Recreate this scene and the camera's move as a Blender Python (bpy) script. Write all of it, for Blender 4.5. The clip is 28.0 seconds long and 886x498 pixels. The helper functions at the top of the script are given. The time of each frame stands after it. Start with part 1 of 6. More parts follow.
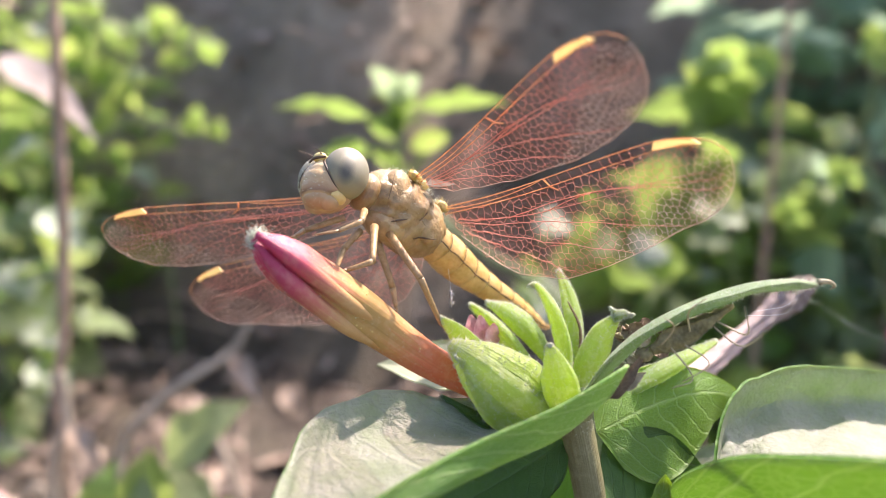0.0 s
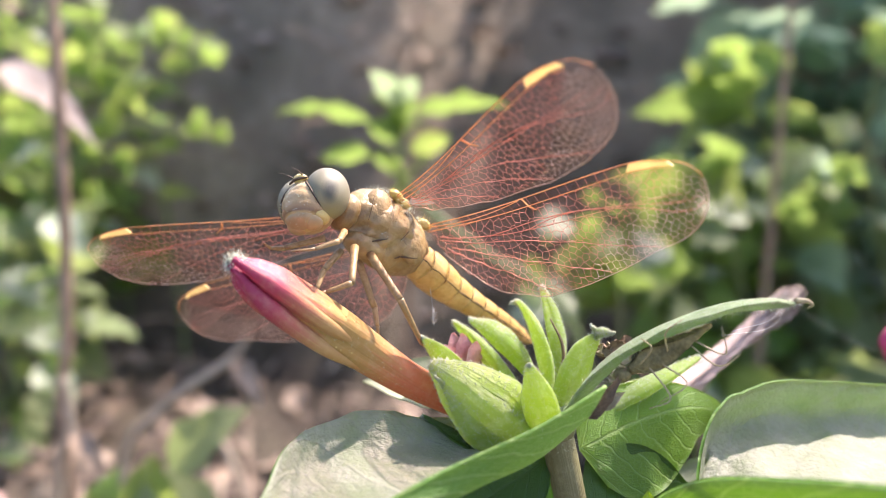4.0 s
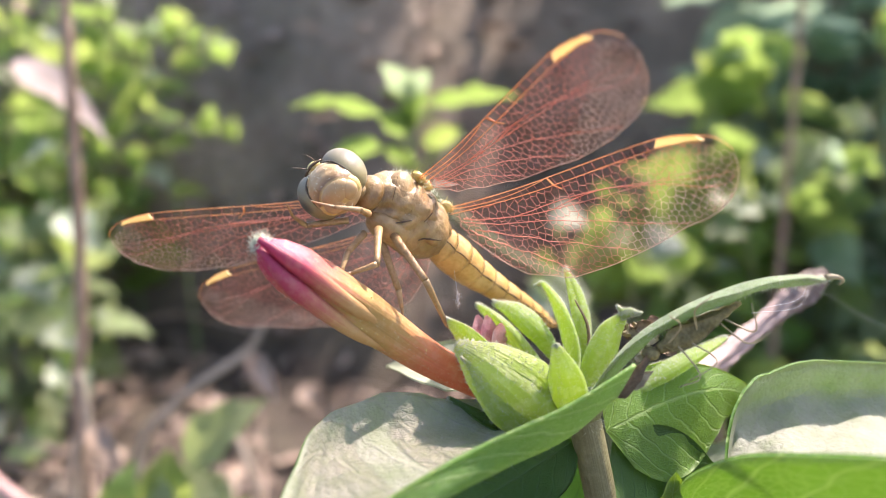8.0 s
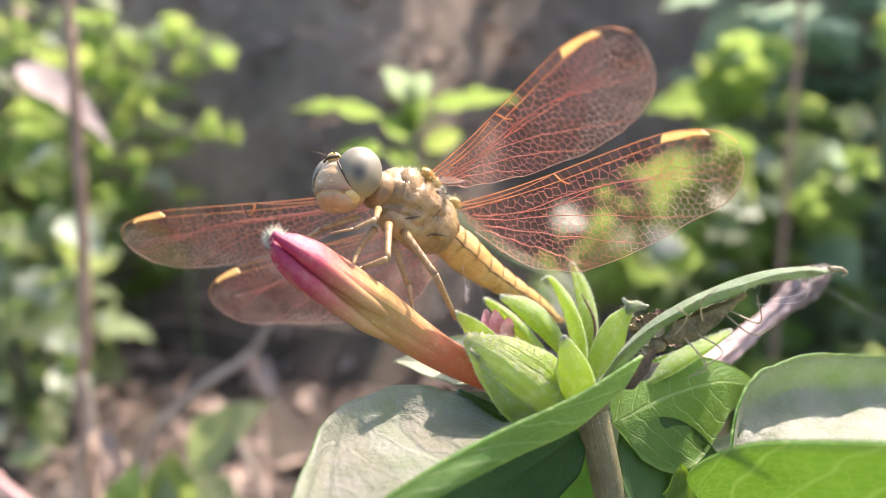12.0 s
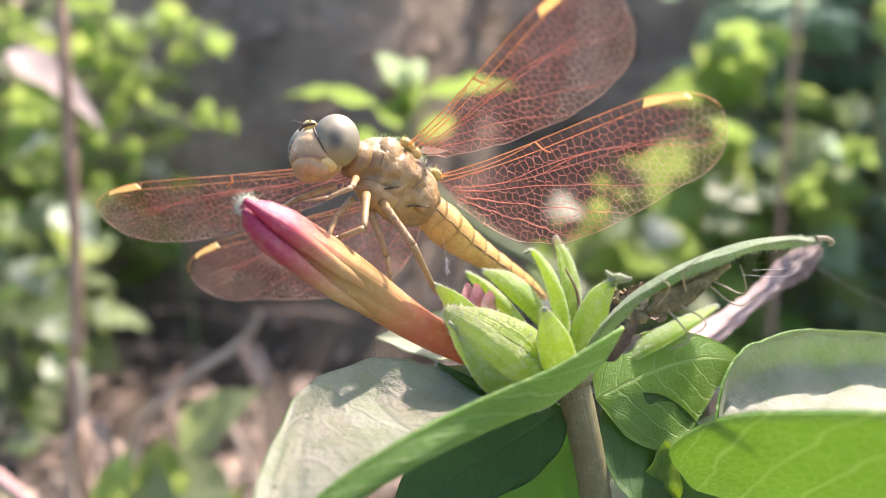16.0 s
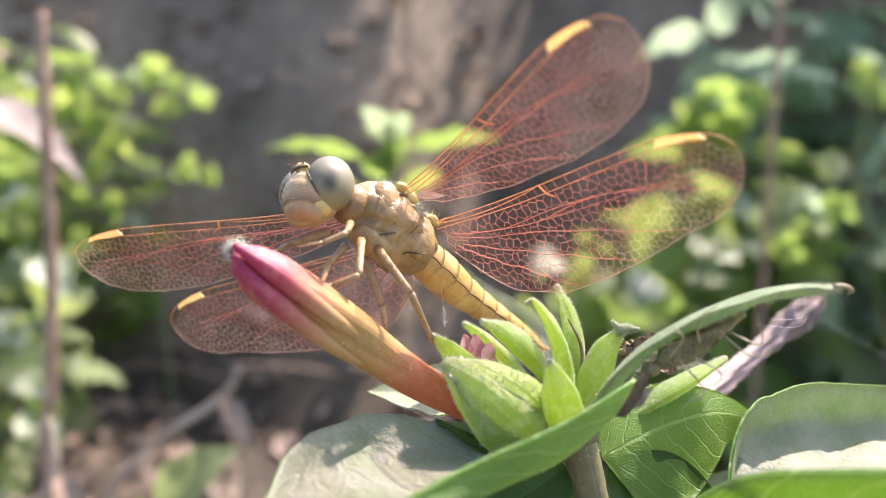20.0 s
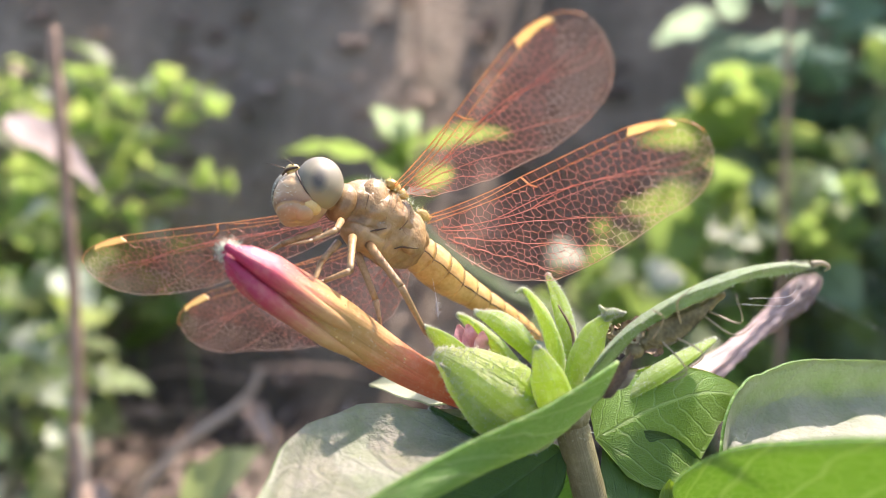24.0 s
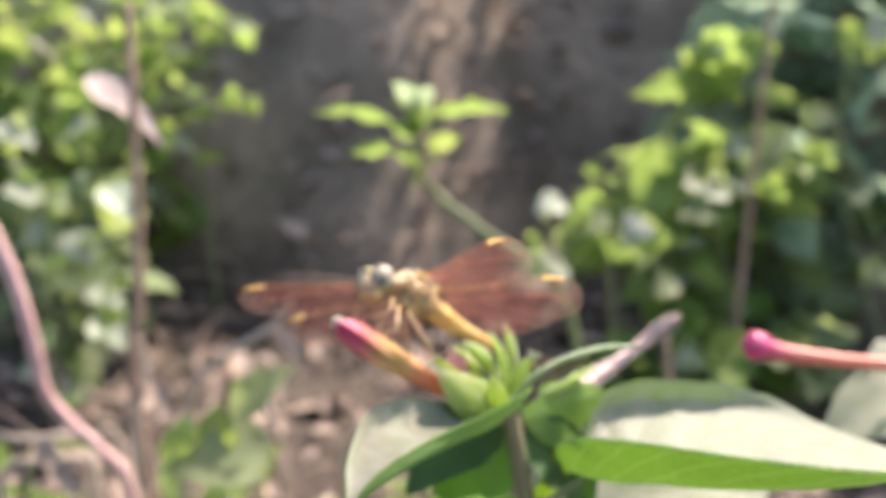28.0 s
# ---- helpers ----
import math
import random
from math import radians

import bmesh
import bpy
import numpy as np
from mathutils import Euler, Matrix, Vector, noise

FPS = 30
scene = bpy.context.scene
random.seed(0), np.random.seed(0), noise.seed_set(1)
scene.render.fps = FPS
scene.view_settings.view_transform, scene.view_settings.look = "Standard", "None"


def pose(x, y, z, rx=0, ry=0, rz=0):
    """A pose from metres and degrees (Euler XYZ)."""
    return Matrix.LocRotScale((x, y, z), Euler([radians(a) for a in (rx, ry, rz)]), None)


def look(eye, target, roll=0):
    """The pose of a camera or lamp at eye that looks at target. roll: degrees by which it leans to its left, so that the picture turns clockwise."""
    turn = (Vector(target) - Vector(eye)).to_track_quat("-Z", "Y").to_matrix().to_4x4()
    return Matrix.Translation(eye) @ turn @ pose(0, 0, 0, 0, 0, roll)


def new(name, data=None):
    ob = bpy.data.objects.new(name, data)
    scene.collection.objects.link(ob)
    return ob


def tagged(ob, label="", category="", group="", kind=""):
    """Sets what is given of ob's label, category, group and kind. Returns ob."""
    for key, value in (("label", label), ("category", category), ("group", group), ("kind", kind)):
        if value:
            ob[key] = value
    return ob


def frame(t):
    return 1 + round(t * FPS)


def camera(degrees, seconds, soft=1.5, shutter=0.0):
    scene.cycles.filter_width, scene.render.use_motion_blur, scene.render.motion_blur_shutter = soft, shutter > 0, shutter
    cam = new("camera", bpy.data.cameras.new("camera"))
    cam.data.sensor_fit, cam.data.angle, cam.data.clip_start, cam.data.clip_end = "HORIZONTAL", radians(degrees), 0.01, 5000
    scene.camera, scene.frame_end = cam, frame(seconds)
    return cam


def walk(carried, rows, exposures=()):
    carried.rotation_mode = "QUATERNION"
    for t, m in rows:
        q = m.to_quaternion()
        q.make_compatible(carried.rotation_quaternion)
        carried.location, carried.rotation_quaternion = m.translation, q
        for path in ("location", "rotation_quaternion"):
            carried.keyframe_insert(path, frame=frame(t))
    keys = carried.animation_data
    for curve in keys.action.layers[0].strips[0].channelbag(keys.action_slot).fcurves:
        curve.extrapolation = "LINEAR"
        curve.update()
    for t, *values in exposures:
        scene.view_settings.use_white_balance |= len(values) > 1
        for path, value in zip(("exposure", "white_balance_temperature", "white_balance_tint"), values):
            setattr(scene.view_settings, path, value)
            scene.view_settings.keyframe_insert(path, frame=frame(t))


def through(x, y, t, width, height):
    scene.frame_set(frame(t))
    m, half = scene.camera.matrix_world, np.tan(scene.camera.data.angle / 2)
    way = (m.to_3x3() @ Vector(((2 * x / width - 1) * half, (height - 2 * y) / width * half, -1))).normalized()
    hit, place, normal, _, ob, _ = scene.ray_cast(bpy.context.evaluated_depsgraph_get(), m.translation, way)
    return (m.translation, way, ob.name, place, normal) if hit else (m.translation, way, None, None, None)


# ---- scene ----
from mathutils import geometry

CM = 0.01
cam = camera(51.12, 28.0, soft=0.45)
cam.data.dof.use_dof = True
cam.data.dof.focus_distance, cam.data.dof.aperture_fstop = 0.097, 19.0
# seconds, eye and aim in centimetres, roll
ROWS = [
    (0, (0.100, -0.138, 35.999), (-0.122, 9.487, 33.295), 1.34),
    (0.5, (0.214, 0.065, 36.010), (-0.021, 9.683, 33.282), 1.24),
    (1, (0.196, -0.140, 35.948), (0.003, 9.481, 33.231), 1.41),
    (1.5, (0.292, 0.041, 36.084), (0.041, 9.657, 33.351), 1.12),
    (2, (0.281, -0.013, 36.081), (0.024, 9.603, 33.350), 0.96),
    (2.5, (0.304, -0.044, 36.139), (0.037, 9.575, 33.416), 0.96),
    (3, (0.342, 0.000, 36.153), (0.083, 9.616, 33.419), 0.97),
    (3.5, (0.387, -0.064, 36.248), (0.108, 9.553, 33.519), 0.84),
    (5.5, (0.370, -0.106, 36.119), (0.047, 9.504, 33.375), 0.49),
    (6, (0.413, -0.069, 36.094), (0.095, 9.531, 33.316), 0.66),
    (6.5, (0.331, -0.245, 36.244), (-0.085, 9.361, 33.497), 0.07),
    (7, (0.254, -0.051, 36.084), (-0.098, 9.554, 33.324), 0.36),
    (7.5, (0.167, -0.062, 36.050), (-0.229, 9.543, 33.298), 0.05),
    (8, (0.224, -0.078, 36.058), (-0.177, 9.524, 33.293), 0.01),
    (8.5, (0.151, -0.109, 36.131), (-0.227, 9.499, 33.388), 0.00),
    (9, (0.150, -0.104, 36.067), (-0.236, 9.506, 33.329), -0.10),
    (9.5, (0.028, -0.118, 36.012), (-0.385, 9.490, 33.269), -0.42),
    (10, (-0.057, -0.059, 35.906), (-0.450, 9.549, 33.160), -0.38),
    (10.5, (0.187, -0.180, 36.005), (-0.243, 9.424, 33.252), -0.34),
    (11, (0.073, -0.190, 35.930), (-0.338, 9.417, 33.184), -0.32),
    (11.5, (0.110, -0.277, 35.982), (-0.298, 9.332, 33.241), -0.25),
    (12, (0.134, -0.264, 36.002), (-0.267, 9.351, 33.286), -0.18),
    (12.5, (0.312, -0.186, 35.938), (-0.081, 9.418, 33.179), 0.02),
    (14.5, (0.316, -0.200, 35.910), (-0.099, 9.403, 33.151), -0.02),
    (15, (0.362, -0.213, 36.002), (-0.052, 9.388, 33.235), -0.05),
    (15.5, (0.321, -0.116, 35.845), (-0.086, 9.483, 33.073), -0.11),
    (16, (0.332, -0.102, 35.722), (-0.053, 9.492, 32.927), 0.00),
    (16.5, (0.291, 0.108, 35.543), (-0.112, 9.689, 32.706), -0.16),
    (17, (0.270, 0.136, 35.634), (-0.079, 9.787, 33.039), -0.22),
    (17.5, (0.146, 0.126, 35.725), (-0.089, 9.849, 33.402), 0.13),
    (18, (0.166, 0.386, 35.401), (-0.023, 10.082, 32.964), 0.42),
    (18.5, (0.177, 0.493, 35.301), (-0.021, 10.186, 32.849), 0.39),
    (19, (0.178, 0.428, 35.485), (-0.008, 10.163, 33.209), 0.33),
    (19.5, (0.127, 0.398, 35.530), (-0.029, 10.145, 33.299), 0.44),
    (20, (0.134, 0.319, 35.534), (-0.045, 10.067, 33.313), 0.39),
    (20.5, (0.502, 0.150, 35.573), (0.351, 9.910, 33.403), -0.20),
    (21, (0.880, 0.038, 35.462), (0.734, 9.819, 33.388), -1.23),
    (21.5, (0.947, -0.071, 35.555), (0.593, 9.681, 33.368), -2.23),
    (23.5, (0.578, -0.017, 35.586), (0.130, 9.724, 33.369), -2.34),
    (24, (0.483, 0.044, 35.550), (0.062, 9.779, 33.304), -2.15),
    (24.5, (0.079, -0.028, 35.499), (-0.401, 9.671, 33.112), -2.18),
    (25, (0.015, -0.599, 35.895), (-0.487, 9.043, 33.291), -2.01),
    (25.5, (0.506, -0.661, 35.720), (0.177, 8.933, 32.918), -0.59),
    (26, (0.930, -1.160, 36.170), (0.614, 8.367, 33.146), 0.00),
    (26.5, (1.190, -2.840, 37.490), (0.774, 6.617, 34.267), 0.00),
    (27, (1.330, -4.750, 38.630), (0.844, 4.653, 35.262), 0.72),
    (27.5, (1.170, -6.450, 39.970), (0.589, 2.919, 36.522), 0.50),
    (28, (0.720, -6.930, 40.490), (0.297, 2.494, 37.173), 1.15),
]
walk(cam, [(t, look([CM * v for v in eye], [CM * v for v in aim], roll)) for t, eye, aim, roll in ROWS], exposures=((0, 1.50, 6550, 19), (25.5, 1.50, 6550, 19), (27, 1.41, 6650, 18), (28, 1.43, 6650, 18)))

# ---- light ----
SUN_HIGH, SUN_ROUND = 50.0, 38.0   # degrees above the ground, and from straight ahead to the right
world = bpy.data.worlds.new("daylight")
scene.world = world
world.use_nodes = True
wn = world.node_tree.nodes
sky = wn.new("ShaderNodeTexSky")
sky.sky_type, sky.sun_disc = "NISHITA", False
sky.sun_elevation, sky.sun_rotation = radians(SUN_HIGH), radians(SUN_ROUND)
sky.dust_density = 2.5
world.node_tree.links.new(sky.outputs[0], wn["Background"].inputs[0])
wn["Background"].inputs[1].default_value = 0.15
sun = new("sun", bpy.data.lights.new("sun", "SUN"))
sun.data.energy, sun.data.angle, sun.data.color = 4.4, radians(0.8), (1.0, 0.905, 0.81)
to_sun = Vector((math.sin(radians(SUN_ROUND)) * math.cos(radians(SUN_HIGH)), math.cos(radians(SUN_ROUND)) * math.cos(radians(SUN_HIGH)), math.sin(radians(SUN_HIGH))))
sun.matrix_world = look(to_sun * 5, (0, 0, 0))


# ---- materials ----
def nodes_of(name):
    m = bpy.data.materials.new(name)
    m.use_nodes = True
    t = m.node_tree
    return m, t, t.nodes["Principled BSDF"], t.nodes["Material Output"]


def node(t, kind, **inputs):
    n = t.nodes.new("ShaderNode" + kind)
    for k, v in inputs.items():
        n.inputs[k.replace("_", " ")].default_value = v
    return n


def ramp(t, source, stops):
    r = t.nodes.new("ShaderNodeValToRGB")
    e = r.color_ramp.elements
    while len(e) < len(stops):
        e.new(0.5)
    for el, (at, c) in zip(e, stops):
        el.position, el.color = at, (*c, 1)
    t.links.new(source, r.inputs[0])
    return r.outputs[0]


def mix(t, fac, a, b, how="MIX"):
    m = t.nodes.new("ShaderNodeMix")
    m.data_type, m.blend_type = "RGBA", how
    for sock, v in ((m.inputs[0], fac), (m.inputs[6], a), (m.inputs[7], b)):
        if isinstance(v, (int, float)):
            sock.default_value = v
        elif isinstance(v, tuple):
            sock.default_value = (*v, 1)
        else:
            t.links.new(v, sock)
    return m.outputs[2]


def maths(t, op, a, b=0.0, c=None):
    m = t.nodes.new("ShaderNodeMath")
    m.operation = op
    for sock, v in zip(m.inputs, (a, b) if c is None else (a, b, c)):
        if isinstance(v, (int, float)):
            sock.default_value = v
        else:
            t.links.new(v, sock)
    return m.outputs[0]


def coords(t, which="Object"):
    return t.nodes.new("ShaderNodeTexCoord").outputs[which]


def noise_of(t, scale, detail=4.0, rough=0.55, vector=None):
    n = node(t, "TexNoise", Scale=scale, Detail=detail, Roughness=rough)
    t.links.new(vector if vector is not None else coords(t), n.inputs["Vector"])
    return n.outputs["Fac"]


def bump(t, height, strength, distance, shader):
    b = node(t, "Bump", Strength=strength, Distance=distance)
    t.links.new(height, b.inputs["Height"])
    t.links.new(b.outputs[0], shader.inputs["Normal"])
    return b.outputs[0]


def plain(name, dark, light, scale, rough=0.5, relief=0.0005, fine=6.0, metal=0.0, coat=0.0, through=0.0, tint=None, sheen=0.0):
    """Two colours mixed by coarse and fine noise, with relief; through: share of light let through."""
    m, t, p, out = nodes_of(name)
    a, b = noise_of(t, scale), noise_of(t, scale * fine, 3)
    col = mix(t, ramp_fac(t, a, b), dark, light)
    t.links.new(col, p.inputs["Base Color"])
    p.inputs["Roughness"].default_value, p.inputs["Metallic"].default_value = rough, metal
    p.inputs["Coat Weight"].default_value = coat
    p.inputs["Sheen Weight"].default_value = sheen
    bn = bump(t, maths(t, "ADD", a, maths(t, "MULTIPLY", b, 0.5)), 0.6, relief, p)
    if through:
        tr = node(t, "BsdfTranslucent")
        if tint:
            tr.inputs[0].default_value = (*tint, 1)
        else:
            t.links.new(col, tr.inputs[0])
        t.links.new(bn, tr.inputs["Normal"])
        mx = t.nodes.new("ShaderNodeMixShader")
        mx.inputs[0].default_value = through
        for n, s in enumerate((p, tr)):
            t.links.new(s.outputs[0], mx.inputs[n + 1])
        t.links.new(mx.outputs[0], out.inputs[0])
    return m


def ramp_fac(t, a, b):
    s = maths(t, "ADD", maths(t, "MULTIPLY", a, 0.65), maths(t, "MULTIPLY", b, 0.35))
    r = node(t, "MapRange")
    t.links.new(s, r.inputs[0])
    r.inputs[1].default_value, r.inputs[2].default_value = 0.36, 0.64
    return r.outputs[0]


def leaf_material(name, dark, light, vein, tint, through=0.45, rough=0.5, dust=0.0, dust_col=(0.5, 0.5, 0.42), veins=9.0, random_hue=0.0, relief=0.0002, gloss=0.4, clear=0.35, sheen=0.0):
    """A leaf with a midrib and side veins laid out along its UV, mottling, dust, and light let through."""
    m, t, p, out = nodes_of(name)
    uv = t.nodes.new("ShaderNodeUVMap").outputs[0]
    sep = t.nodes.new("ShaderNodeSeparateXYZ")
    t.links.new(uv, sep.inputs[0])
    u, v = sep.outputs[0], maths(t, "ABSOLUTE", maths(t, "SUBTRACT", maths(t, "MULTIPLY", sep.outputs[1], 2.0), 1.0))
    wob = maths(t, "MULTIPLY", noise_of(t, 5.0, 2, vector=uv), 0.10)
    run = maths(t, "SUBTRACT", maths(t, "ADD", u, wob), maths(t, "MULTIPLY", maths(t, "POWER", v, 1.4), 0.22))
    tri = maths(t, "ABSOLUTE", maths(t, "SUBTRACT", maths(t, "FRACT", maths(t, "MULTIPLY", run, veins)), 0.5))
    side = maths(t, "SMOOTH_MIN", 1.0, maths(t, "MAXIMUM", maths(t, "SUBTRACT", 1.0, maths(t, "MULTIPLY", tri, 13.0)), 0.0), 0.01)
    mid = maths(t, "MAXIMUM", maths(t, "SUBTRACT", 1.0, maths(t, "MULTIPLY", v, 22.0)), 0.0)
    ribs = maths(t, "MAXIMUM", maths(t, "MULTIPLY", side, 0.7), mid)
    small = node(t, "TexVoronoi", Scale=38.0)
    small.feature = "DISTANCE_TO_EDGE"
    t.links.new(uv, small.inputs["Vector"])
    net = maths(t, "SUBTRACT", 1.0, maths(t, "MINIMUM", maths(t, "MULTIPLY", small.outputs["Distance"], 9.0), 1.0))
    a, b = noise_of(t, 120.0), noise_of(t, 1400.0, 3)
    col = mix(t, ramp_fac(t, a, b), dark, light)
    if random_hue:
        info = t.nodes.new("ShaderNodeObjectInfo")
        hue = node(t, "HueSaturation")
        t.links.new(col, hue.inputs["Color"])
        t.links.new(maths(t, "ADD", 0.5 - random_hue * 0.5, maths(t, "MULTIPLY", info.outputs["Random"], random_hue)), hue.inputs["Hue"])
        t.links.new(maths(t, "ADD", 0.7, maths(t, "MULTIPLY", info.outputs["Random"], 0.6)), hue.inputs["Value"])
        col = hue.outputs[0]
    col = mix(t, maths(t, "MULTIPLY", ribs, 0.6), col, vein)
    col = mix(t, maths(t, "MULTIPLY", net, 0.06 if dust > 0.5 else 0.16), col, vein)
    if dust:
        d = ramp(t, noise_of(t, 300.0, 5, 0.65), [(0.3, (0, 0, 0)), (0.62, (1, 1, 1))])
        col = mix(t, maths(t, "MULTIPLY", maths(t, "ADD", 0.45, maths(t, "MULTIPLY", d, 0.55)), dust), col, dust_col)
    t.links.new(col, p.inputs["Base Color"])
    p.inputs["Roughness"].default_value = rough
    p.inputs["Specular IOR Level"].default_value = gloss
    p.inputs["Sheen Weight"].default_value, p.inputs["Sheen Roughness"].default_value = sheen, 0.35
    h = maths(t, "ADD", maths(t, "MULTIPLY", ribs, 0.3 if dust > 0.5 else 0.8), maths(t, "ADD", maths(t, "MULTIPLY", net, -0.08 if dust > 0.5 else -0.25), maths(t, "MULTIPLY", b, 0.9 if dust > 0.5 else 0.5)))
    bn = bump(t, h, 0.7, relief, p)
    tr = node(t, "BsdfTranslucent")
    tcol = mix(t, maths(t, "MULTIPLY", maths(t, "MAXIMUM", ribs, maths(t, "MULTIPLY", net, 0.35)), clear), mix(t, a, tuple(0.8 * c for c in tint), tint), vein)
    t.links.new(tcol, tr.inputs[0])
    t.links.new(bn, tr.inputs["Normal"])
    mx = t.nodes.new("ShaderNodeMixShader")
    mx.inputs[0].default_value = through
    for n, s in enumerate((p, tr)):
        t.links.new(s.outputs[0], mx.inputs[n + 1])
    t.links.new(mx.outputs[0], out.inputs[0])
    return m


def along_material(name, stops, rough=0.45, fleck=(0.9, 0.85, 0.6), fleck_amount=0.25, relief=0.0002, through=0.2, stripes=0.0, stripe_col=(0.3, 0.05, 0.1), tint=None, sheen=0.0):
    """Colour that runs along a part by its UV, streaked lengthwise."""
    m, t, p, out = nodes_of(name)
    uv = t.nodes.new("ShaderNodeUVMap").outputs[0]
    mp = node(t, "Mapping", Scale=(3.0, 40.0, 1.0))
    t.links.new(uv, mp.inputs["Vector"])
    streak = noise_of(t, 1.0, 4, vector=mp.outputs[0])
    sep = t.nodes.new("ShaderNodeSeparateXYZ")
    t.links.new(uv, sep.inputs[0])
    where = maths(t, "ADD", sep.outputs[0], maths(t, "MULTIPLY", maths(t, "SUBTRACT", streak, 0.5), 0.28))
    col = ramp(t, where, stops)
    spots = ramp(t, noise_of(t, 900.0, 3, 0.7), [(0.48, (0, 0, 0)), (0.68, (1, 1, 1))])
    col = mix(t, maths(t, "MULTIPLY", spots, fleck_amount), col, fleck)
    if stripes:
        wave = maths(t, "ABSOLUTE", maths(t, "SUBTRACT", maths(t, "FRACT", maths(t, "MULTIPLY", sep.outputs[1], stripes)), 0.5))
        band = maths(t, "MAXIMUM", maths(t, "SUBTRACT", 1.0, maths(t, "MULTIPLY", wave, 9.0)), 0.0)
        col = mix(t, maths(t, "MULTIPLY", band, 0.6), col, stripe_col)
    t.links.new(col, p.inputs["Base Color"])
    p.inputs["Roughness"].default_value = rough
    p.inputs["Sheen Weight"].default_value, p.inputs["Sheen Roughness"].default_value = sheen, 0.35
    bn = bump(t, maths(t, "ADD", streak, maths(t, "MULTIPLY", noise_of(t, 2500.0, 3), 0.6)), 0.5, relief, p)
    tr = node(t, "BsdfTranslucent")
    t.links.new(mix(t, streak, tuple(0.85 * c for c in tint), tint) if tint else col, tr.inputs[0])
    mx = t.nodes.new("ShaderNodeMixShader")
    mx.inputs[0].default_value = through
    for n, s in enumerate((p, tr)):
        t.links.new(s.outputs[0], mx.inputs[n + 1])
    t.links.new(mx.outputs[0], out.inputs[0])
    return m


def membrane_material():
    """A clear wing skin: light goes straight through but for a thin amber tint and a gloss."""
    m, t, p, out = nodes_of("wing_membrane")
    t.nodes.remove(p)
    clear = node(t, "BsdfTransparent", Color=(0.94, 0.87, 0.85, 1))
    haze = node(t, "BsdfTranslucent", Color=(0.70, 0.40, 0.36, 1))
    front = node(t, "BsdfDiffuse", Color=(0.54, 0.28, 0.23, 1))
    gloss = node(t, "BsdfGlossy", Color=(1, 0.95, 0.9, 1), Roughness=0.18)
    b = node(t, "Bump", Strength=0.5, Distance=0.0002)
    t.links.new(noise_of(t, 500.0, 2), b.inputs["Height"])
    t.links.new(b.outputs[0], gloss.inputs["Normal"])
    body = t.nodes.new("ShaderNodeMixShader")
    body.inputs[0].default_value = 0.35
    t.links.new(haze.outputs[0], body.inputs[1])
    t.links.new(front.outputs[0], body.inputs[2])
    uv = t.nodes.new("ShaderNodeUVMap").outputs[0]
    sep = t.nodes.new("ShaderNodeSeparateXYZ")
    t.links.new(uv, sep.inputs[0])
    base = ramp(t, sep.outputs[0], [(0.0, (0.016, 0.016, 0.016)), (0.72, (0.015, 0.015, 0.015)), (0.95, (0.008, 0.008, 0.008))])
    m1 = t.nodes.new("ShaderNodeMixShader")
    t.links.new(base, m1.inputs[0])
    t.links.new(clear.outputs[0], m1.inputs[1])
    t.links.new(body.outputs[0], m1.inputs[2])
    m2 = t.nodes.new("ShaderNodeMixShader")
    fr = node(t, "Fresnel", IOR=1.12)
    t.links.new(fr.outputs[0], m2.inputs[0])
    t.links.new(m1.outputs[0], m2.inputs[1])
    t.links.new(gloss.outputs[0], m2.inputs[2])
    t.links.new(m2.outputs[0], out.inputs[0])
    return m


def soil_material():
    """Crumbly soil, its bed darkened for plant shade and its shaded bank paled."""
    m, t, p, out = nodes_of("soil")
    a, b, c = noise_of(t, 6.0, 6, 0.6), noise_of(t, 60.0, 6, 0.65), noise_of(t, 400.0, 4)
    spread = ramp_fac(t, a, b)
    # bed colour holds the plants' shade; dry is lightened to offset the bank's shade
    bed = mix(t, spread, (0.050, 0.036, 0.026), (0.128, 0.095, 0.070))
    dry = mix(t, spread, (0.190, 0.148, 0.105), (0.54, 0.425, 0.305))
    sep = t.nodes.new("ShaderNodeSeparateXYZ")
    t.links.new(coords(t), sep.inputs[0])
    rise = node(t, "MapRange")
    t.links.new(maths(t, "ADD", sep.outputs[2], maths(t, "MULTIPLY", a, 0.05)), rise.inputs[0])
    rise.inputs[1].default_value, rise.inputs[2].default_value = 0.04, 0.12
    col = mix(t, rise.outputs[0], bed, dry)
    stain = ramp(t, noise_of(t, 9.0, 3), [(0.42, (0, 0, 0)), (0.60, (1, 1, 1))])
    col = mix(t, maths(t, "MULTIPLY", stain, 0.45), col, (0.125, 0.108, 0.070))
    chips = node(t, "TexVoronoi", Scale=110.0)
    t.links.new(coords(t), chips.inputs["Vector"])
    pale = ramp(t, chips.outputs["Distance"], [(0.12, (1, 1, 1)), (0.22, (0, 0, 0))])
    col = mix(t, maths(t, "MULTIPLY", pale, 0.25), col, (0.38, 0.32, 0.26))
    t.links.new(col, p.inputs["Base Color"])
    p.inputs["Roughness"].default_value = 0.95
    bump(t, maths(t, "ADD", maths(t, "MULTIPLY", a, 2.0), maths(t, "ADD", b, maths(t, "MULTIPLY", c, 0.3))), 1.0, 0.02, p)
    return m


